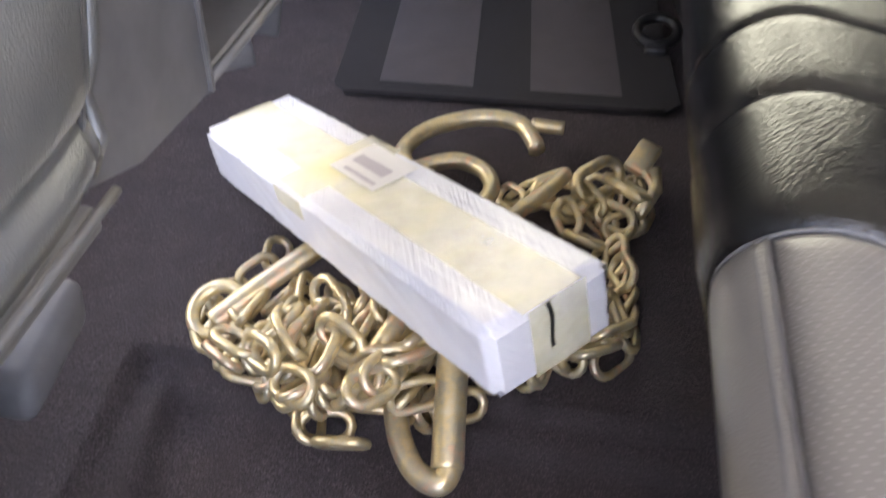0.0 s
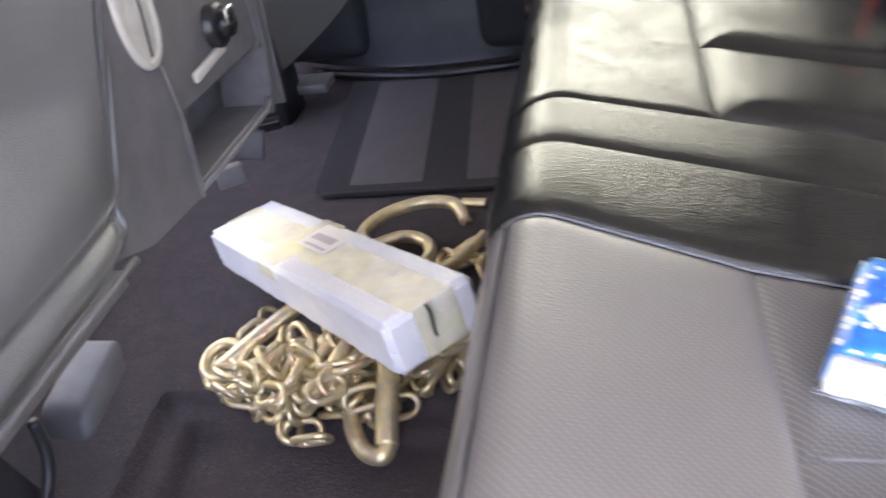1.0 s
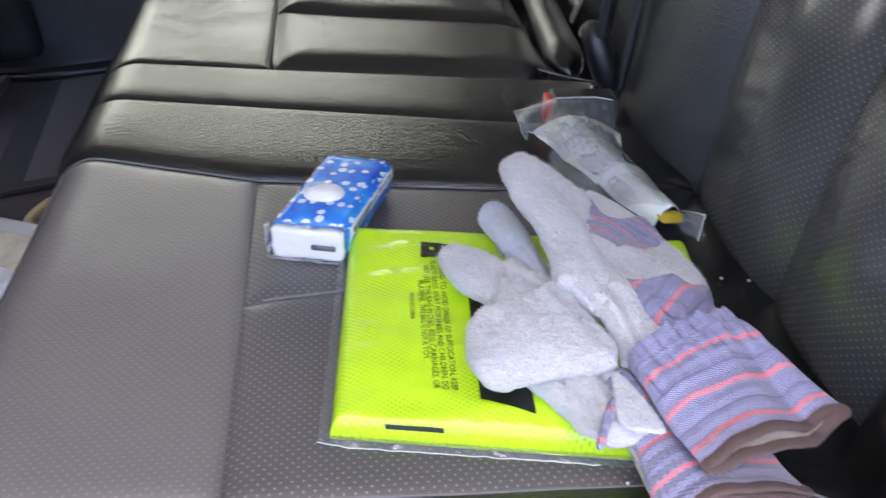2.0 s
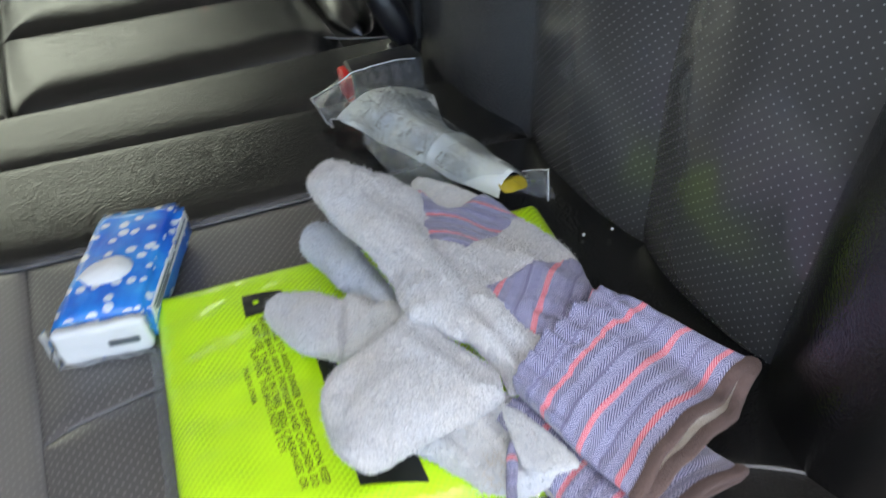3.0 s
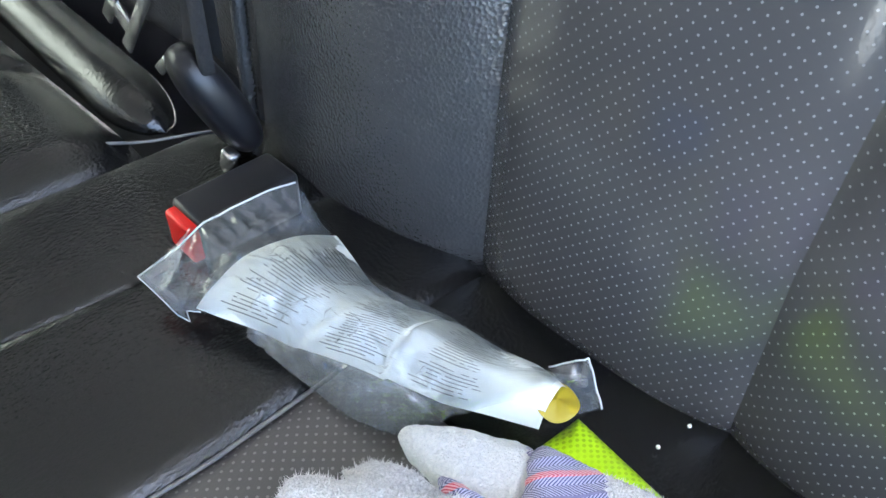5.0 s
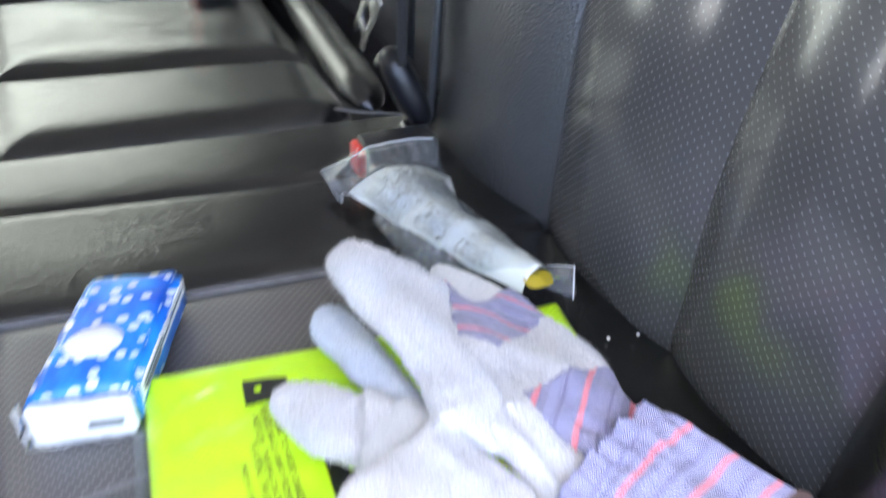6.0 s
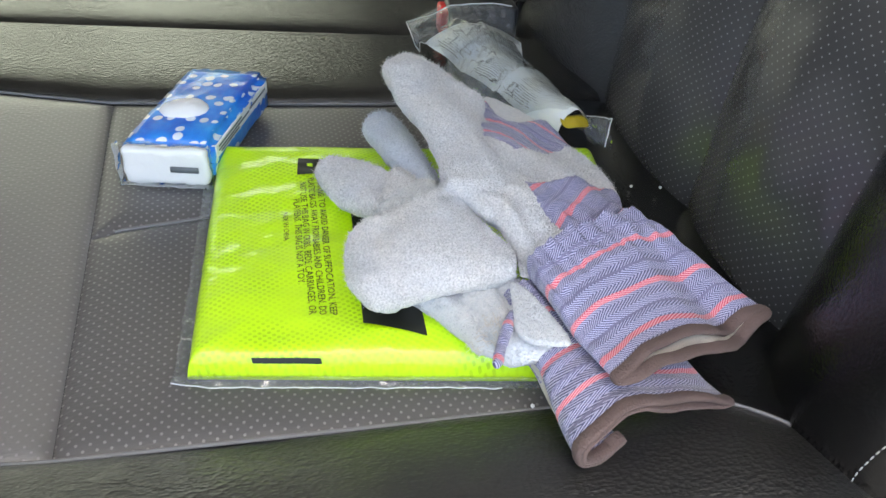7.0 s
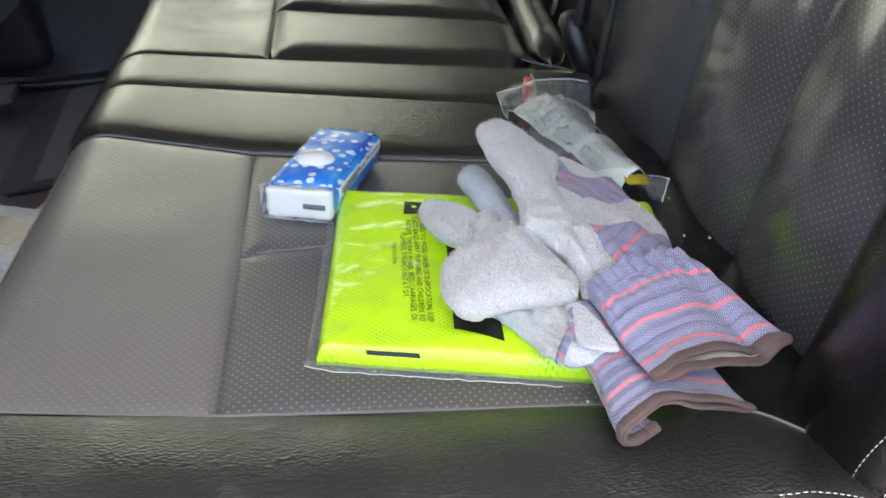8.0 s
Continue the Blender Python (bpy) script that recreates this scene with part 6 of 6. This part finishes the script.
part("webbing", join(sheet(lambda t, v: (0.583 + 0.05 * t + 0.006 * math.sin(6 * t) - 0.008 * v, 0.335 + 0.015 * t - 0.036 * v, 0.315 + 0.24 * t), span(0, 1, 24), span(0, 1, 6)), sheet(lambda t, v: (0.589 + 0.05 * t - 0.004 * v, 0.34 + 0.01 * t - 0.04 * v, 0.315 + 0.24 * t), span(0, 1, 24), span(0, 1, 6)), tube([(0.574 + 0.05 * t, 0.299 + 0.015 * t, 0.317 + 0.24 * t) for t in span(0, 1, 16)], 0.0042, 8)), WEBBING, belt, "black woven webbing")
m = pose(0.568, 0.352, 0.338, 42, 8, 0)
part("tongue", join(box((0.003, 0.008, 0.062), 0.0012, 2, m @ Matrix.Translation((0, -0.0095, 0))), box((0.003, 0.008, 0.062), 0.0012, 2, m @ Matrix.Translation((0, 0.0095, 0))), box((0.003, 0.027, 0.012), 0.0012, 2, m @ Matrix.Translation((0, 0, -0.012))), box((0.003, 0.027, 0.03), 0.0012, 2, m @ Matrix.Translation((0, 0, 0.03)))), STEEL, belt, "steel latch tongue with slot")

# ---- clear bag with leaflet ----
bag = thing("clear_bag", "crumpled clear plastic bag holding a folded printed leaflet", "plastic bag", at=on_seat(0.54, 0.15, 0.0))
rail_l = lerp_table([(0, 0.4803), (0.12, 0.4816), (0.3, 0.4968), (0.5, 0.499), (0.65, 0.5008), (0.8, 0.5087), (1, 0.5496)])
rail_ly = lerp_table([(0, 0.2381), (0.12, 0.2132), (0.3, 0.1882), (0.5, 0.154), (0.65, 0.1221), (0.8, 0.1025), (1, 0.0595)])
rail_r = lerp_table([(0, 0.5641), (0.2, 0.5593), (0.4, 0.5557), (0.6, 0.5658), (0.8, 0.5646), (1, 0.5827)])
rail_ry = lerp_table([(0, 0.2256), (0.2, 0.1944), (0.4, 0.1551), (0.6, 0.1199), (0.8, 0.082), (1, 0.0619)])
drape = lerp_table([(0, 0.018), (0.25, 0.025), (0.45, 0.034), (0.85, 0.036), (1, 0.034)])


leaf_l = lerp_table([(0, 0.4887), (0.2, 0.4992), (0.4, 0.5096), (0.6, 0.5177), (0.8, 0.5261), (0.93, 0.5345), (1, 0.543)])
leaf_ly = lerp_table([(0, 0.2069), (0.2, 0.1763), (0.4, 0.1469), (0.6, 0.1207), (0.8, 0.0933), (0.93, 0.0757), (1, 0.057)])
leaf_r = lerp_table([(0, 0.5622), (0.2, 0.5534), (0.4, 0.5537), (0.6, 0.5613), (0.8, 0.5636), (0.93, 0.5665), (1, 0.566)])
leaf_ry = lerp_table([(0, 0.1984), (0.2, 0.1644), (0.4, 0.1375), (0.6, 0.1166), (0.8, 0.0932), (0.93, 0.0751), (1, 0.058)])


def leaf_height(p, q):
    """The arch of the folded leaflet over the cushion, each fold lying over the one before."""
    arch = max(0.0, math.sin(math.pi * (0.1 + 0.8 * q))) ** 0.8
    bow = 0.03 * math.sin(math.pi * q)
    step = 0.0032 * pillow(max(0, p - 0.62 + bow), 0.006) + 0.0024 * pillow(max(0, p - 0.32 - bow), 0.008)
    fold = 0.0012 * math.sin(p * math.pi * 4.4 + q) + 0.0016 * noise.noise(Vector((p * 7, q * 4, 9)))
    return 0.007 + 0.027 * arch * (1 - 0.18 * max(0, p - 0.7)) + fold + step


def leaf(p, q):
    x, y = leaf_l(p) + (leaf_r(p) - leaf_l(p)) * q, leaf_ly(p) + (leaf_ry(p) - leaf_ly(p)) * q
    return on_seat(x, y, leaf_height(p, q))


def bag_point(p, q, layer):
    """p runs from the torn mouth to the near end, q across."""
    u = rail_l(p) + (rail_r(p) - rail_l(p)) * q
    v = rail_ly(p) + (rail_ry(p) - rail_ly(p)) * q
    e = min(q, 1 - q) * 2
    far = max(0.0, 1 - p / 0.24)
    far = far * far * (3 - 2 * far)
    belly = 0.04 * max(e, 0) ** 0.32 * (0.55 + 0.45 * math.sin(math.pi * min(1, 0.12 + p * 0.9))) * (1 - far)
    ridge = 1 - abs(noise.noise(Vector((p * 9, q * 5, 1))) * 2)
    ridge2 = 1 - abs(noise.noise(Vector((p * 24 + q * 6, q * 12, 5))) * 2)
    ridge3 = 1 - abs(noise.noise(Vector((p * 52 - q * 9, q * 24, 8))) * 2)
    crease = 0.005 * (ridge - 0.6) + 0.0035 * (ridge2 - 0.6) + 0.0014 * (ridge3 - 0.6)
    rumple = 1.4 if (q < 0.4 and p > 0.3) or p > 0.85 else (0.7 if p < 0.3 else 0.3)
    h = 0.003 + (belly + drape(q) * far + crease * rumple * (0.35 + e) * min(1, p / 0.06 + 0.15) if layer else 0.0012)
    k = (0.203 - v) / 0.1455
    if layer and -0.04 < k < 1.1:
        a = (u - leaf_l(k)) / (leaf_r(k) - leaf_l(k))
        fade = min(1.0, max(0.0, (a + 0.3) / 0.3), max(0.0, (1.2 - a) / 0.2))
        h = max(h, fade * fade * (3 - 2 * fade) * (leaf_height(k, min(1.0, max(0.0, a))) + 0.0014 + 0.0012 * max(0, ridge2 - 0.5) + 0.0008 * max(0, ridge3 - 0.5)))
    return on_seat(u, v, max(h, 0.0015))


film = part("film", sheet(lambda p, q: bag_point(p, q, 1), span(0, 1, 150), span(0, 1, 80), up=True), FILM, bag, "crumpled clear film")
film.visible_shadow = False
part("film_edge", tube([bag_point(0.0, q, 1) for q in span(0, 1, 24)], 0.0005, 6), FILM_EDGE, bag, "bright torn edge of the film")
part("film_weld", sheet(lambda p, q: bag_point(p, 0.05 * q, 1) + Vector((0, 0, 0.0005)), span(0, 0.14, 16), span(0, 1, 4), up=True), FILM_FOLD, bag, "milky welded edge of the film")
part("film_weld", tube([bag_point(p, 0.0, 1) for p in span(0.0, 0.2, 24)], 0.0003, 6), FILM_EDGE, bag, "bright welded edge of the film")
part("film_fold", sheet(lambda p, q: bag_point(0.005 + 0.075 * p, 0.03 + 0.33 * q * (1 - 0.75 * p), 1) + Vector((0, 0, 0.0008 + 0.004 * q)), span(0, 1, 12), span(0, 1, 18), up=True), FILM_FOLD, bag, "folded-over corner of the film, whitened for reflected sky")


def flap(p, q):
    """The crumpled end of the bag past the leaflet."""
    u = (0.552 + 0.016 * q) * (1 - p) + (0.571 + 0.0105 * q) * p
    v = (0.050 + 0.022 * q) * (1 - p) + (0.047 + 0.015 * q) * p
    h = (0.032 - 0.006 * q) * (1 - p) + (0.017 + 0.012 * q) * p
    return on_seat(u, v, h + 0.003 * noise.noise(Vector((p * 4, q * 4, 2))) + 0.002 * abs(noise.noise(Vector((p * 9, q * 7, 4)))))


part("film_flap", sheet(flap, span(0, 1, 20), span(0, 1, 20), up=True), FILM, bag, "crumpled end of the clear film")
part("flap_edge", tube([flap(1.0, q) for q in span(0, 1, 10)] + [flap(1 - p, 1.0) for p in span(0, 1, 10)], 0.0004, 6), FILM_EDGE, bag, "bright edge of the film")

part("leaflet", sheet(leaf, span(0, 1, 80), span(0, 1, 26)), PAPER, bag, "folded white printed leaflet")
random.seed(21)
rows = []
for k, (p0, p1, n_rows) in enumerate(((0.05, 0.29, 32), (0.37, 0.6, 32), (0.68, 0.9, 28))):
    for i in range(n_rows):
        if random.random() < 0.08:
            continue
        q = 0.06 + 0.88 * i / n_rows
        a, b = p0 + random.uniform(0, 0.05), p1 - random.uniform(0, 0.07)
        bm = bmesh.new()
        prev = None
        for t in span(a, b, 14):
            qq = q + 0.05 * (t - p0)
            pair = [bm.verts.new(leaf(t, qq + o) + Vector((0, 0, 0.0005))) for o in (-0.0034, 0.0034)]
            if prev and random.random() < 0.9:
                bm.faces.new((prev[0], prev[1], pair[1], pair[0]))
            prev = pair
        rows.append(bm)
part("small_print", join(*rows), INK_SMALL, bag, "rows of unreadable grey print", False, "stuff")
part("tag", sheet(lambda r, a: on_seat(0.554 + 0.0088 * r * math.cos(a), 0.057 + 0.0088 * r * math.sin(a), 0.0345 + 0.0012 * math.sin(3 * a) * r - 0.003 * r * r), span(0, 1, 8), span(0, 2 * math.pi, 28)), TAG, bag, "round yellow tag")


def crumpled_side(p, q):
    """The empty side of the bag, crumpled beside the leaflet."""
    t = 0.3 + 0.52 * p
    u, v = rail_l(t) + 0.024 * q, rail_ly(t) + 0.004 * q
    dent = abs(noise.noise(Vector((p * 7, q * 3, 3)))) + 0.5 * abs(noise.noise(Vector((p * 15, q * 6, 7))))
    return on_seat(u, v, 0.004 + 0.014 * math.sin(math.pi * 0.5 * q) * (0.4 + 0.6 * math.sin(math.pi * p)) + 0.011 * dent * math.sin(math.pi * (0.1 + 0.8 * q)))


part("film_side", sheet(crumpled_side, span(0, 1, 60), span(0, 1, 24), up=True), FILM_FOLD, bag, "crumpled empty side of the bag")

# ---- crumbs on the cushion ----
for u, v in ((0.58, 0.024), (0.598, 0.02), (0.464, -0.135)):
    bm = bmesh.new()
    bmesh.ops.create_icosphere(bm, subdivisions=1, radius=0.0011)
    bm.transform(Matrix.Translation(on_seat(u, v, 0.0012)))
    ob = part("crumb", bm, TISSUE)
    tagged(ob, "tiny white crumb on the black leather cushion", "crumb", "crumbs")
